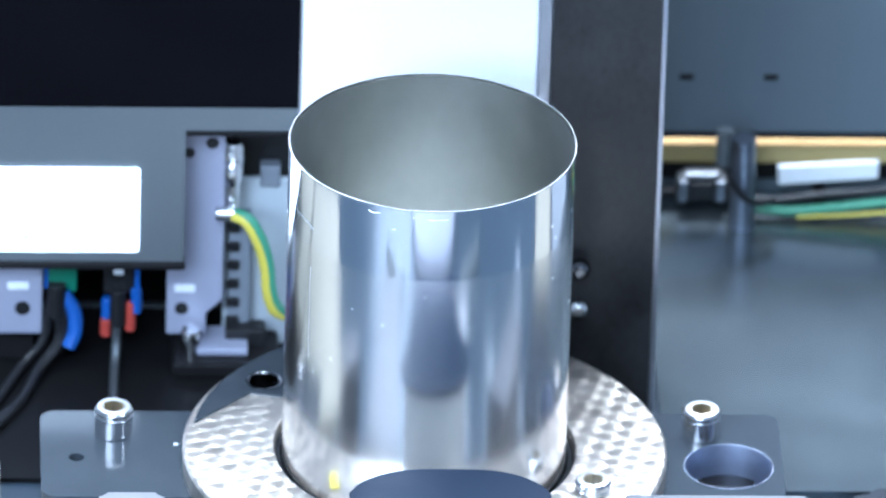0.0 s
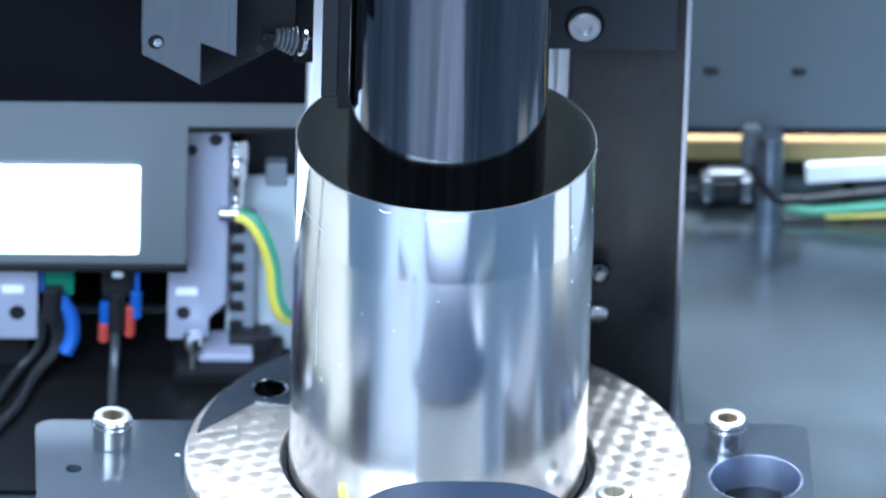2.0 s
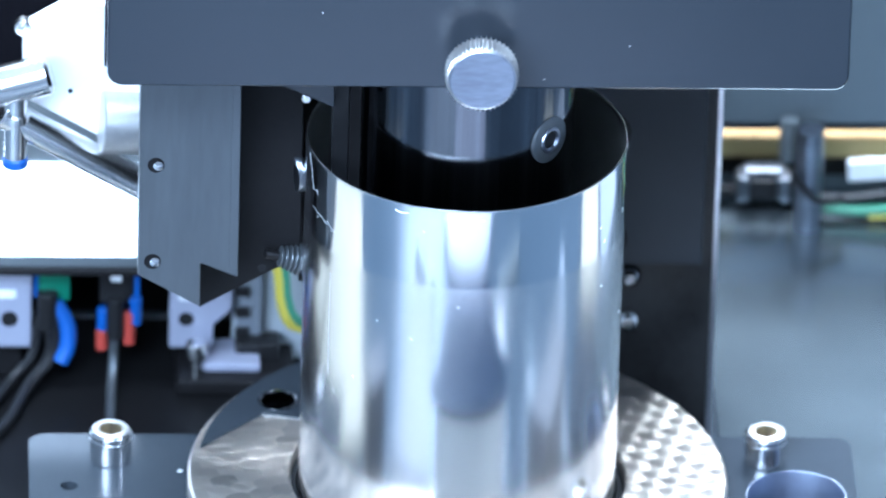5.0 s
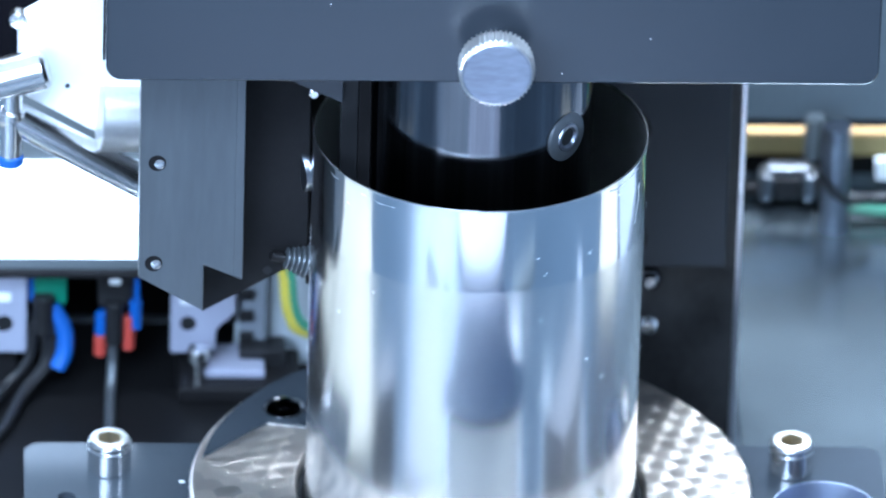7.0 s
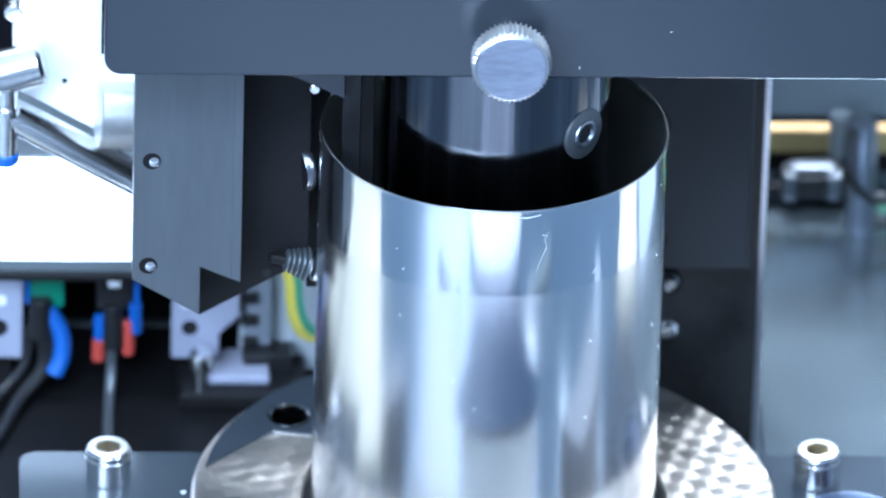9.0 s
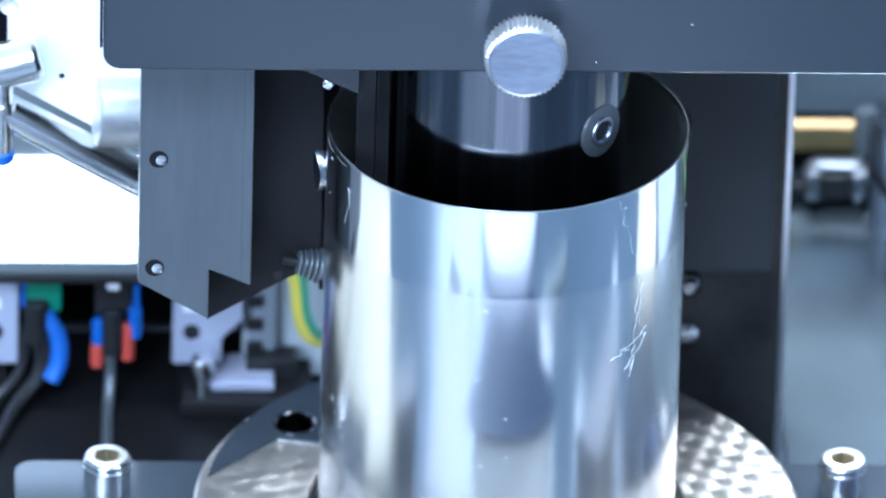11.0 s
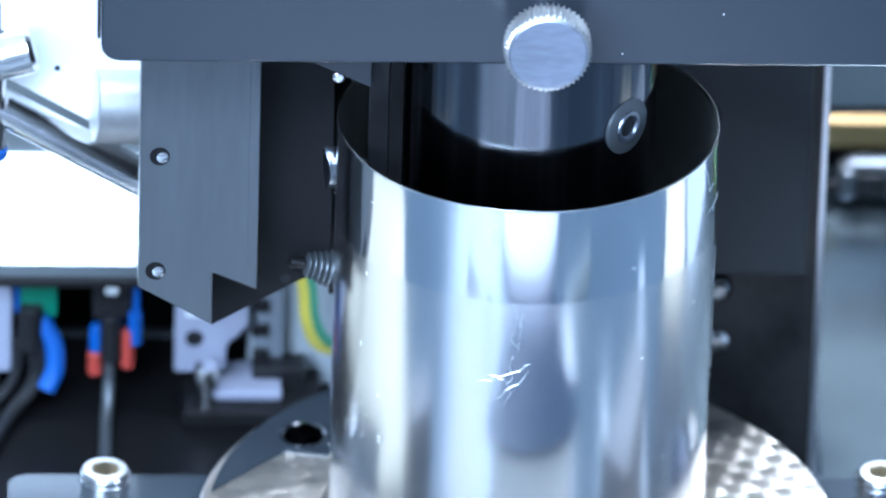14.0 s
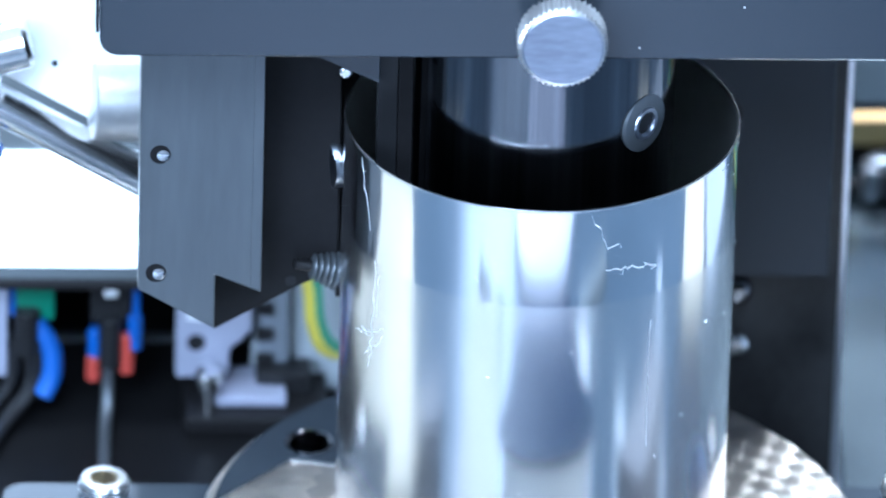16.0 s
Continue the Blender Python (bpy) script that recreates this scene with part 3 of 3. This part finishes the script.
# ---- right background ----
def right_back():
    start = len(THINGS)
    K = 1.032

    def big(*a, **k):
        return box(*[c * K for c in a[:6]], *a[6:], **k)

    p = thing("slate_cover", "dark slate cover with shallow ribs and two slots", "cover", (0.9, 157, -26.4))
    part("sheet", big(55, 190, 0, 4, 23.8, 70, 0.5), PANEL_RIB, p)
    part("bottom_lip", big(55, 190, -0.6, 4.5, 22.6, 23.7, 0.2), BLACK, p, "black bottom lip")
    for i in range(11):
        part("rib", big(60 + i * 7.5, 63.5 + i * 7.5, -0.12, 0.1, 27, 69, 0.1), PANEL_RIB, p)
    for x in (63.8, 84.5):
        part("slot", big(x - 1.7, x + 1.7, -0.5, 0.2, 38.9, 40.2, 0.15), BLACK, p)
    part("stay", big(170, 180, 4, 20, -1.4, 60, 0.5), BLACK, p)
    w = thing("tan_strip", "tan varnished strip behind the cover", "strip", (0.9, 166, -26.4))
    part("strip", big(20, 190, 0, 30, 10.5, 15.4, 0.5), OLIVE, w)
    part("strip_top", big(20, 190, -0.3, 34, 15.5, 16.2, 0.2), WOOD, w, "pale tan ledge on top")
    k = thing("dark_back_rail", "dark rail carrying cables behind the post", "rail", (0.9, 168, -26.4))
    part("rail", big(20, 190, 0, 8, -1.5, 10.4, 0.5), PANEL_RIB, k)
    part("rail_cap", big(20, 190, -1, 8, 5.5, 10.4, 0.5), BLACK, k)
    r = thing("support_rod", "dark steel support rod hanging behind the post", "rod", (81.6, 150, -26.4))
    part("bar", lathe([(0, -1.6), (2.4, -1.6), (3.1, -0.6), (3.3, 1.5), (3.1, 6), (3.1, 27), (0, 27)], seg=32), STEEL_BRUSH, r, smooth=True)
    part("sleeve", lathe([(0, 17), (2.0, 17), (2.3, 17.5), (2.3, 27), (0, 27)], (-4.6, 4, 0), seg=24), PANEL, r, "pale grey sleeve beside the rod", True)
    part("tie", cable([(-4, -3, 18), (-1, -4, 13), (3, -3.6, 10), (8, -1, 9.5)], 0.8), BLACK_PLASTIC, r, smooth=True)
    lab = thing("white_label", "white plastic label plate over the cables", "label plate", (0.9, 158, -26.4))
    part("plate", prism([(x * K, z * K) for x, z in ((87.3, 13.8), (112.2, 15.4), (112.2, 10.6), (87.6, 8.6))], 0, 1.5, 0.3), WHITE_PL, lab)
    part("stay", big(96, 99, 1.5, 3, -1.4, 12, 0.3), BLACK, lab)
    br = thing("cable_clip", "pale grey cable clip on a dark bar", "clip", (0.9, 158, -26.4))
    part("left_cheek", big(62.6, 65.6, -2, 4, 4.5, 10.5, 0.8), STEEL_SMOKED, br)
    part("right_cheek", big(71.8, 75, -2, 4, 4.5, 10.5, 0.8), STEEL_SMOKED, br)
    part("bridge", big(64, 73.5, 0, 4, 9.5, 11.5, 0.8), STEEL_SMOKED, br)
    part("core", big(65.6, 71.8, -1, 3, 4.8, 9.4, 0.5), BLACK_PLASTIC, br)
    part("bar", big(50, 80, 1, 4, 4.2, 6.4, 0.5), BLACK, br)
    for name, mt, pts, rad in (("black_cable", BLACK_PLASTIC, [(76, -2, 7), (86, -3, 6.6), (98, -3, 8.2), (115, -3, 9.6), (150, 0, 10)], 0.9),
                               ("green_cable", GREEN, [(80, -3, 4.6), (90, -4, 4.2), (103, -4, 5.4), (118, -4, 7.2), (150, -2, 8)], 1.2),
                               ("yellow_cable", YELLOW, [(92, -4.6, 2.8), (104, -4.6, 3.4), (118, -4.6, 4.4), (150, -3, 5)], 0.45)):
        c = thing(name, name.split("_")[0] + " insulated cable running along behind the machine bed", "cable", (0.9, 157, -26.4), group="cables behind the post")
        part("sheath", cable([tuple(q * K for q in pt) for pt in pts], rad), mt, c, smooth=True)
    settle(start, 0.9551, 4.69, 8.73)


right_back()


# ---- made-up plain things, seen only mirrored in the can's wall as its bands ----
def front_things():
    d = thing("pale_cover_plate", "made-up pale lilac plate with rounded corners for the can to mirror", "plate", (0, -259, -28))
    part("plate", slab(rounded(-63, 62, -65, 65, 36, 14), 0.1, 6, 1), LILAC, d)
    d = thing("cream_tray", "made-up cream plate beside the rest for the can to mirror", "tray", (-152, 10, -28))
    part("board", slab(rounded(-62, 54, -60, 34, 14), 0.1, 6, 2), SHELF, d)
    d = thing("cream_box", "made-up cream slab that brightens the can's left edge", "lid", (-166, 80, -28))
    part("lid", slab(rounded(-50, 50, -32, 40, 10), 0.1, 8, 2), SHELF, d)
    d = thing("grey_board", "made-up pale grey board beside the steel sheet for the can to mirror", "board", (172, 72, -28))
    part("board", slab(rounded(-18, 40, -30, 40, 6), 0.1, 8, 2), PALE, d)
    d = thing("cream_tray", "made-up small cream plate beside the rest for the can to mirror", "tray", (190, 6, -28))
    part("board", slab(rounded(-24, 40, -26, 30, 8), 0.1, 6, 2), SHELF, d)
    d = thing("grey_box_lid", "made-up dark grey plate with rounded corners for the can to mirror", "lid", (128, -6, -28))
    part("lid", slab(rounded(-32, 32, -26, 28, 12), 0.1, 5, 2), ANOD_COVER, d)
    for name, label, cat, at, turn, w, l, mt in (
            ("white_block", "made-up white block that gives the can its white highlight", "block", (57, -140, -28), 12, 8, 15, WHITE_COL),
            ("lilac_bar", "made-up pale lilac bar before the rest for the can to mirror", "bar", (47, -106, -28), 27, 9, 20, PALE),
            ("lilac_board", "made-up pale blue board before the rest for the can to mirror", "board", (-73, -122, -28), -29.5, 23, 43, PALE_BLUE),
            ("edge_strip_bar", "made-up grey strip before the clamp for the can to mirror", "bar", (-89, -172, -28), -98, 4, 26, PANEL),
            ("edge_strip_bar", "made-up grey strip before the clamp for the can to mirror", "bar", (89, -172, -28), -82, 4, 24, PANEL),
            ("slim_bar", "made-up slim white bar before the rest for the can to mirror", "bar", (82, -88, -28), 50, 4, 26, PALE_GREY),
            ("slim_bar", "made-up slim pale bar beside the rest for the can to mirror", "bar", (133, -56, -28), 64.6, 6, 46, PALE)):
        t = thing(name, label, cat, at)
        part("body", box(-w, w, -l, l, 0.1, 6, 1.5), mt, t)
        t.rotation_euler = (0, 0, radians(turn))


front_things()


# ---- the can ----
def can_body():
    t = thing("aluminium_can", "open bright aluminium can body, scratched, standing in the ring", "can", (0, 0, -6))
    R, H = 33.0, 87.0
    part("shell", lathe([(R - 4, 0), (R - 1, 0.8), (R, 3.5), (R, 3.9), (R, 4.4), (R, H - 0.05), (R - 0.12, H), (R - 0.22, H - 0.05), (R - 0.25, 60), (R - 0.25, 4.4), (R - 0.25, 3.5), (R - 1.2, 1.2), (R - 4, 0.4)], seg=160), CAN, t, smooth=True)
    part("lining", lathe([(R - 0.3, H - 0.6), (R - 0.3, 4.4), (R - 0.3, 3.6), (R - 1.4, 1.5), (R - 4, 0.8), (R - 9, 5), (0, 9), (0, 8.6), (R - 9, 4.6), (R - 3.9, 0.5)], seg=128, closed=False), CAN_IN, t, "matt grey lacquered inside", True)
    part("upper_band", lathe([(R + 0.03, 69), (R + 0.03, H - 0.3)], seg=160, closed=False), CAN_BAND, t, "smoother band below the rim", True)
    part("cut_edge", lathe([(R - 0.28, H - 0.04), (R - 0.28, H + 0.12), (R + 0.06, H + 0.12), (R + 0.06, H - 0.25), (R + 0.01, H - 0.25), (R + 0.01, H - 0.04)], seg=160), RIMCUT, t, "bright cut edge", True)
    return t


can = can_body()


def scratch(points, width=0.22):
    """A fine bright scratch on the can's wall, through (degrees round the wall, height) pairs."""
    bm = bmesh.new()
    rows = []
    for i, (a, z) in enumerate(points):
        w = 0.62 * width * (0.4 + 0.6 * math.sin(math.pi * (i + 0.5) / len(points)))
        rows.append([bm.verts.new((r_ * math.cos(radians(a)), r_ * math.sin(radians(a)), z + d)) for r_, d in ((33.035, -w), (33.09, 0), (33.035, w))])
    for p, q in zip(rows, rows[1:]):
        for i in range(2):
            bm.faces.new((p[i], q[i], q[i + 1], p[i + 1]))
    part("scratch", bm, SCRATCH, can)


def wander(a, z, da, dz, n, wild, seed, width=0.22):
    rng = random.Random(seed)
    pts = []
    for i in range(n):
        u = i / (n - 1)
        pts.append((a + da * u + rng.uniform(-wild, wild) * 1.6, z + dz * u + rng.uniform(-wild, wild)))
    scratch(pts, width)


def scratches():
    """Marks on the wall; angles go round the can from its own zero."""
    # a long crease with cross strokes
    wander(122.5, 68.5, -2.0, -20, 14, 0.5, 1, 0.16)
    wander(124, 66.5, -1.0, -8, 9, 0.3, 2, 0.3)
    wander(112, 53, 15, 4, 10, 0.5, 3, 0.16)
    wander(118, 50.5, 9, 5, 8, 0.5, 4, 0.2)
    wander(115, 54.5, 4, -0.6, 5, 0.2, 5, 0.12)
    scratch([(113, 86), (113.6, 84.5), (115, 82.5), (114.6, 81), (116.5, 80), (118, 77), (119, 74)], 0.1)
    # a jagged tear below the rim
    scratch([(192, 86.2), (193, 84.4), (195, 83.4), (195.6, 81.4), (196.4, 80.8), (197, 79.4), (200.5, 80), (201.5, 79.2)], 0.22)
    wander(197, 75.6, 15, -1.0, 16, 0.35, 7, 0.26)
    scratch([(209, 75.4), (211, 74.6), (213.4, 74.2), (211.5, 73.8)], 0.3)
    scratch([(212, 64), (211.8, 52), (212, 40)], 0.05)
    # hooks and nicks
    scratch([(16, 81.8), (14.6, 80.6), (15.6, 79), (14.4, 77.4), (13, 75.4), (12.4, 74)], 0.14)
    scratch([(-6, 86), (-4, 85.6), (-1, 85.4), (2, 85.7)], 0.25)
    scratch([(5, 85.8), (9, 85.6), (13, 86)], 0.15)
    scratch([(-118, 85.4), (-116, 85), (-113, 85.3)], 0.2)
    scratch([(-100, 85.2), (-92, 84.8), (-86, 85.0)], 0.12)
    rng = random.Random(11)
    for i in range(36):
        a, z = rng.uniform(0, 360), rng.uniform(18, 84)
        scratch([(a, z), (a + rng.uniform(0.3, 0.9), z + rng.uniform(-0.5, 0.5)), (a + 1.0, z + rng.uniform(-0.7, 0.7))], rng.uniform(0.05, 0.11))


scratches()


# ---- plunger ----
def plunger():
    t = thing("plunger", "bright turned steel plunger on a slim rod", "plunger", (0, 0, 130))
    part("foot_disc", lathe([(0, -3), (23.6, -3), (24.5, -2), (24.5, 2.4), (23.9, 3), (14, 3), (0, 3)], seg=96), SATIN, t, smooth=True)
    part("hub", lathe([(0, 3), (14.2, 3.05), (14.2, 16.4), (13.6, 17), (0, 17)], seg=64), SATIN, t, smooth=True)
    part("rod", lathe([(0, 17), (7.2, 17.02), (7.2, 190), (0, 190)], seg=48), STEEL, t, smooth=True)
    return t


ram = plunger()


# ---- measuring head: all that comes down together, given at its lowest place ----
def knurled_knob(head, at):
    x, y, z = at
    part("knob_stem", rod(3.4, -1, 6, at, "y", 32), BLACK_GLOSS, head, smooth=True)
    bm = bmesh.new()
    n, rings = 90, []
    for h, lo, hi in ((6, 6.4, 6.4), (6.6, 6.5, 7.3), (10.9, 6.5, 7.3), (11.4, 6.7, 6.7)):
        rings.append([bm.verts.new((x + (hi if i % 2 else lo) * math.cos(2 * math.pi * i / n), y - h, z + (hi if i % 2 else lo) * math.sin(2 * math.pi * i / n))) for i in range(n)])
    for a, b in zip(rings, rings[1:]):
        for i in range(n):
            bm.faces.new((a[i], a[(i + 1) % n], b[(i + 1) % n], b[i]))
    bm.faces.new(rings[0])
    bm.faces.new(rings[-1])
    k = part("knob", bm, STEEL_DULL, head, "knurled bright steel knob")
    part("knob_face", lathe([(0, 11.6), (6.3, 11.6), (6.75, 11.3), (6.75, 11.0), (0, 11.0)], at, "y", 64), STEEL_BRUSH, k, "brushed face")


def bolt_hole(head, x, y, z, r=1.75):
    hole = part("bolt_hole", rod(r, -0.3, 0.06, (x, y, z), "y", 24, 0.03), BLACK, head, "dark countersunk hole")
    # the glint in the hole is modelled as an off-centre steel dot
    part("bolt_glint", lathe([(0, 0.3), (r * 0.35, 0.26), (r * 0.6, 0.1), (r * 0.6, -0.1), (0, -0.1)], (x + r * 0.28, y, z - r * 0.12), "y", 16), STEEL, hole, "steel dot standing for the hole's glint", True)


def nudge(parts, k, dx, dz):
    """Sizes parts and their pieces in the upright plane about the rim's height, and moves them."""
    m = Matrix.Translation(Vector((dx, 0, 81 * (1 - k) + dz)) * MM) @ Matrix.Diagonal((k, 1, k, 1))
    for ob in [q for p in parts for q in (p, *p.children_recursive)]:
        ob.data.transform(m)


def probe_unit():
    t = thing("probe_unit", "dark grey probe block with black carrier, feelers and ribbed bellows", "probe")
    # probe block
    blk = part("probe_block", prism([(-67.4, 140), (-46.8, 140), (-46.8, 49.7), (-54.5, 53.0), (-54.5, 42.7), (-67.4, 50.2)], -5, 6, 0.25), ANOD_BLOCK, t, "grey burnished probe block")
    part("block_bevel", prism([(-48.6, 140), (-46.9, 140), (-46.9, 50.2), (-48.6, 51)], -5.25, -5.02, 0.08), ANOD_BLOCK, blk)
    bolt_hole(t, -64.0, -5, 76.0)
    bolt_hole(t, -64.4, -5, 53.4)
    part("probe_carrier", prism([(-54.4, 120), (-33.6, 120), (-33.6, 48.0), (-39.4, 45.2), (-54.4, 36.2)], 6.1, 28, 0.25), BLACK, t, "black probe carrier")
    part("carrier_hole", rod(0.9, -0.02, 0.1, (-41.5, 6.1, 45.8), "y", 16, 0.02), BLACK_PLASTIC, t)
    # bellows probe that touches the can
    prof = [(0, 0)]
    for i in range(5):
        prof += [(1.5 + 0.28 * i, i * 0.95), (2.2 + 0.28 * i, i * 0.95 + 0.3), (2.2 + 0.28 * i, i * 0.95 + 0.6), (1.5 + 0.28 * i, i * 0.95 + 0.9)]
    prof += [(0, 5)]
    part("bellows", lathe(prof, (-38.2, 4.4, 49.6), (1, 0.1, -0.25), 28), ANOD_BLOCK, t, "ribbed dark bellows", True)
    part("contact_ring", lathe([(0, 4.9), (2.6, 4.9), (3.1, 5.2), (3.1, 5.9), (2.4, 6.3), (1.4, 6.6), (1.2, 7.2), (0, 7.4)], (-37.6, 4.4, 49.5), (1, 0.1, -0.25), 28), STEEL, t, "bright contact tip", True)
    part("bellows_stem", rod(1.0, -3, 0.2, (-38.2, 4.4, 49.6), (1, 0.1, -0.25), 16), BLACK, t)
    # inner and outer feelers
    part("inner_feeler", prism([(-28.2, 130), (-24.7, 130), (-24.7, 40), (-28.2, 40)], -5, -2.5, 0.2), BLACK_PLASTIC, t, "flat dark inner feeler")
    part("inner_holder", prism([(-38.0, 96), (-27.9, 91.2), (-27.9, 140), (-38, 140)], -8, -5.3, 0.2), ANOD_COVER, t)
    # a black bar stands in for the shade between feeler and mandrel
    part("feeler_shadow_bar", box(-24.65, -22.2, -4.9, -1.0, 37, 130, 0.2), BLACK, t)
    part("outer_feeler", box(-33.5, -29.4, 18, 21, 36, 130, 0.2), BLACK, t, "thin dark outer feeler")
    part("feeler_disc", lathe([(0, 0), (4.4, 0), (5.0, 0.5), (5.0, 1.4), (4.6, 2.0), (0, 2.4)], (-34.3, 9, 67.9), (-0.9, -0.42, -0.06), 40), STEEL_SMOKED, t, "round polished contact disc", True)
    part("feeler_screw", lathe([(0, 0), (1.1, 0), (1.1, 1.2), (0.7, 1.5), (0, 1.5)], (-33.5, -5.4, 92.6), "y", 16), STEEL, t, smooth=True)
    nudge(t.children, 1, 0.35, 0)
    return t


def measuring_head():
    t = thing("measuring_head", "dark measuring head with mandrel, probes and cover bar", "measuring head", (0, 0, 0))
    # cover bar
    part("cover", prism(rounded(-72.6, 75.2, 108.2, 176, 3.0), -30, -24.5, 0.8), ANOD_COVER, t, "slate powder-coated cover bar")
    part("cover_top", box(-70, 72, -24.4, 40, 150, 156, 0.5), ANOD_COVER, t)
    part("cover_edge_strip", box(-73.2, -72.7, -29, -25, 112, 176, 0.15), BLACK, t)
    for x, z in ((31.2, 118), (14.5, 110.4), (-30, 125)):
        part("fleck", rod(0.12, 0, 0.1, (x, -30, z), "y", 8, 0.03), WHITE_PL, t, "tiny pale paint fleck")
    knurled_knob(t, (1.5, -30, 116.2))
    # mandrel
    man = part("mandrel", lathe([(0, 14.9), (21.0, 14.9), (22, 15.9), (22, 172), (0, 172)], seg=128), BLACK_GLOSS, t, "polished black mandrel", True)
    out = Vector((16.2, -14.9, 0)).normalized()
    seat = (16.2, -14.9, 88.1)
    part("mandrel_port", lathe([(5.1, -1.4), (5.1, 0.15), (4.8, 0.3), (2.9, 0.3), (2.7, -0.4), (0, -0.4)], seat, out, 40), ANOD_BLOCK, man, "dull steel sunk port", True)
    part("port_rim", lathe([(3.0, 0.25), (2.8, 0.6), (2.2, 0.6), (1.9, 0.2), (1.9, -0.2), (3.0, -0.2)], seat, out, 28), STEEL_BRUSH, man, smooth=True)
    part("port_core", rod(1.9, -0.5, 0.05, seat, out, 20, 0.05), BLACK_PLASTIC, man, "dark bore")
    part("mandrel_stub", lathe([(0, -2), (7.0, -2), (7.0, 14.8), (0, 14.8)], seg=40), BLACK_GLOSS, t, smooth=True)
    # slide plate on the post
    part("slide_plate", box(20, 52.6, 50, 57.5, 21.8, 170, 0.5), SLIDE, t, "dark slide plate")
    for z in (54.4, 28.6):
        part("slide_screw_seat", rod(4.7, -0.1, 0.2, (31.6, 50, z), "y", 32, 0.05), BLACK, t)
        part("slide_screw", lathe([(0, 1.0), (1.5, 1.0), (1.7, 2.2), (3.2, 2.2), (3.6, 1.8), (3.6, 0), (0, 0)], (31.6, 50, z), "y", 32), STEEL_DULL, t, "bright socket screw", True)
    # arm unit
    part("side_plate", prism([(-92.5, 86), (-83, 92), (-60, 92), (-60, 53), (-69, 56.5), (-92.3, 70)], 35, 39, 0.3), SIDE_ALU, t, "bright aluminium side plate")
    part("side_plate_hole", rod(0.55, -0.02, 0.15, (-82.4, 35, 71.6), "y", 12, 0.02), BLACK_PLASTIC, t)
    part("side_plate_screw", rod(1.8, 0, 3, (-92.4, 37, 86.5), "y", 16), STEEL, t, smooth=True)
    part("barrel", rod(6.6, 0, 26, (-76.0, 31, 66.4), (1, 0.1, -0.08), 40), STEEL_DULL, t, "dull steel barrel", True)
    part("arm_rod", rod(3.3, -4, 60, (-93.6, 28, 68.6), (0.828, 0.131, -0.545), 40), STEEL, t, "polished slanting arm rod", True)
    part("elbow", rod(4.3, 0, 22, (-107.6, 28, 73.2), (1, 0, 0.3), 32, 0.8), STEEL, t, "steel elbow fitting", True)
    part("elbow_neck", rod(2.4, -15, 0, (-93.8, 27, 75.2), "z", 28), STEEL, t, smooth=True)
    part("elbow_collar", rod(3.0, -6.5, -4.5, (-93.8, 27, 75.2), "z", 28), STEEL, t, smooth=True)
    part("blue_collar", rod(2.7, -17, -14.8, (-93.8, 27, 75.2), "z", 28), BLUE, t, "blue push-fit collar", True)
    part("arm_bridge", box(-60, 30, 42, 49, 120, 170, 0.5), BLACK, t)
    for words, k, dx, dz in (("cover knob fleck", 1.0149, -0.85, -0.6), ("slide", 0.9783, 1.4, -0.73), ("side barrel arm_rod elbow blue", 0.9982, 1.39, -0.15), ("mandrel", 0.9874, 0.1, 0)):
        nudge([p for p in t.children if p.name.startswith(tuple(words.split()))], k, dx, dz)
    return t


head = measuring_head()
probe = probe_unit()


# ---- what moves ----
def motions():
    lift = 1 / 6.73
    rows = [(0, 1050), (0.7, 930), (0.8, 820), (0.9, 734), (1.0, 634), (1.1, 517), (1.2, 484), (1.3, 477), (1.4, 464), (1.5, 449), (1.6, 432), (1.8, 398), (2.0, 363),
            (2.5, 276), (3.0, 184.5), (3.5, 98.5), (4.0, 17.5), (4.1, 4), (4.2, 0), (16, 0)]
    walk(head, [(t, pose(0, 0, p * lift * MM)) for t, p in rows])
    # the probe comes down with the head, and draws aside before each quarter turn of the can
    out = [(4.9, 0), (5.4, -1.15), (6.2, -1.15), (6.3, 0), (8.7, 0), (8.8, -0.25), (8.95, -1.1), (9.05, -1.15), (9.7, -1.15), (9.8, 0), (12.3, 0), (12.4, -0.2), (12.5, -0.9), (12.6, -1.15),
           (13.2, -1.15), (13.3, -0.1), (13.4, 0), (16, 0)]
    walk(probe, [(t, pose(0, 0, p * lift * MM)) for t, p in rows[:-1]] + [(t, pose(x * MM, 0, 0)) for t, x in out])
    rows = [(0, 190), (0.1, 150), (0.2, 124), (0.3, 104), (0.4, 90.5), (0.5, 78), (0.6, 65.7), (0.7, 52), (0.8, 42), (1.0, 26), (1.2, 16), (1.5, 12), (2, 12), (16, 12)]
    walk(ram, [(t, pose(0, 0, z * MM)) for t, z in rows])
    rows = [(0, 0), (6.35, 0), (6.45, -2), (7.1, -45), (7.75, -88), (7.85, -90), (9.85, -90), (9.95, -92), (10.6, -135), (11.2, -178), (11.3, -180),
            (13.3, -180), (13.4, -182.5), (14.1, -225), (14.75, -268), (14.85, -270), (16, -270)]
    walk(can, [(t, pose(0, 0, -6 * MM, 0, 0, a)) for t, a in rows])


motions()
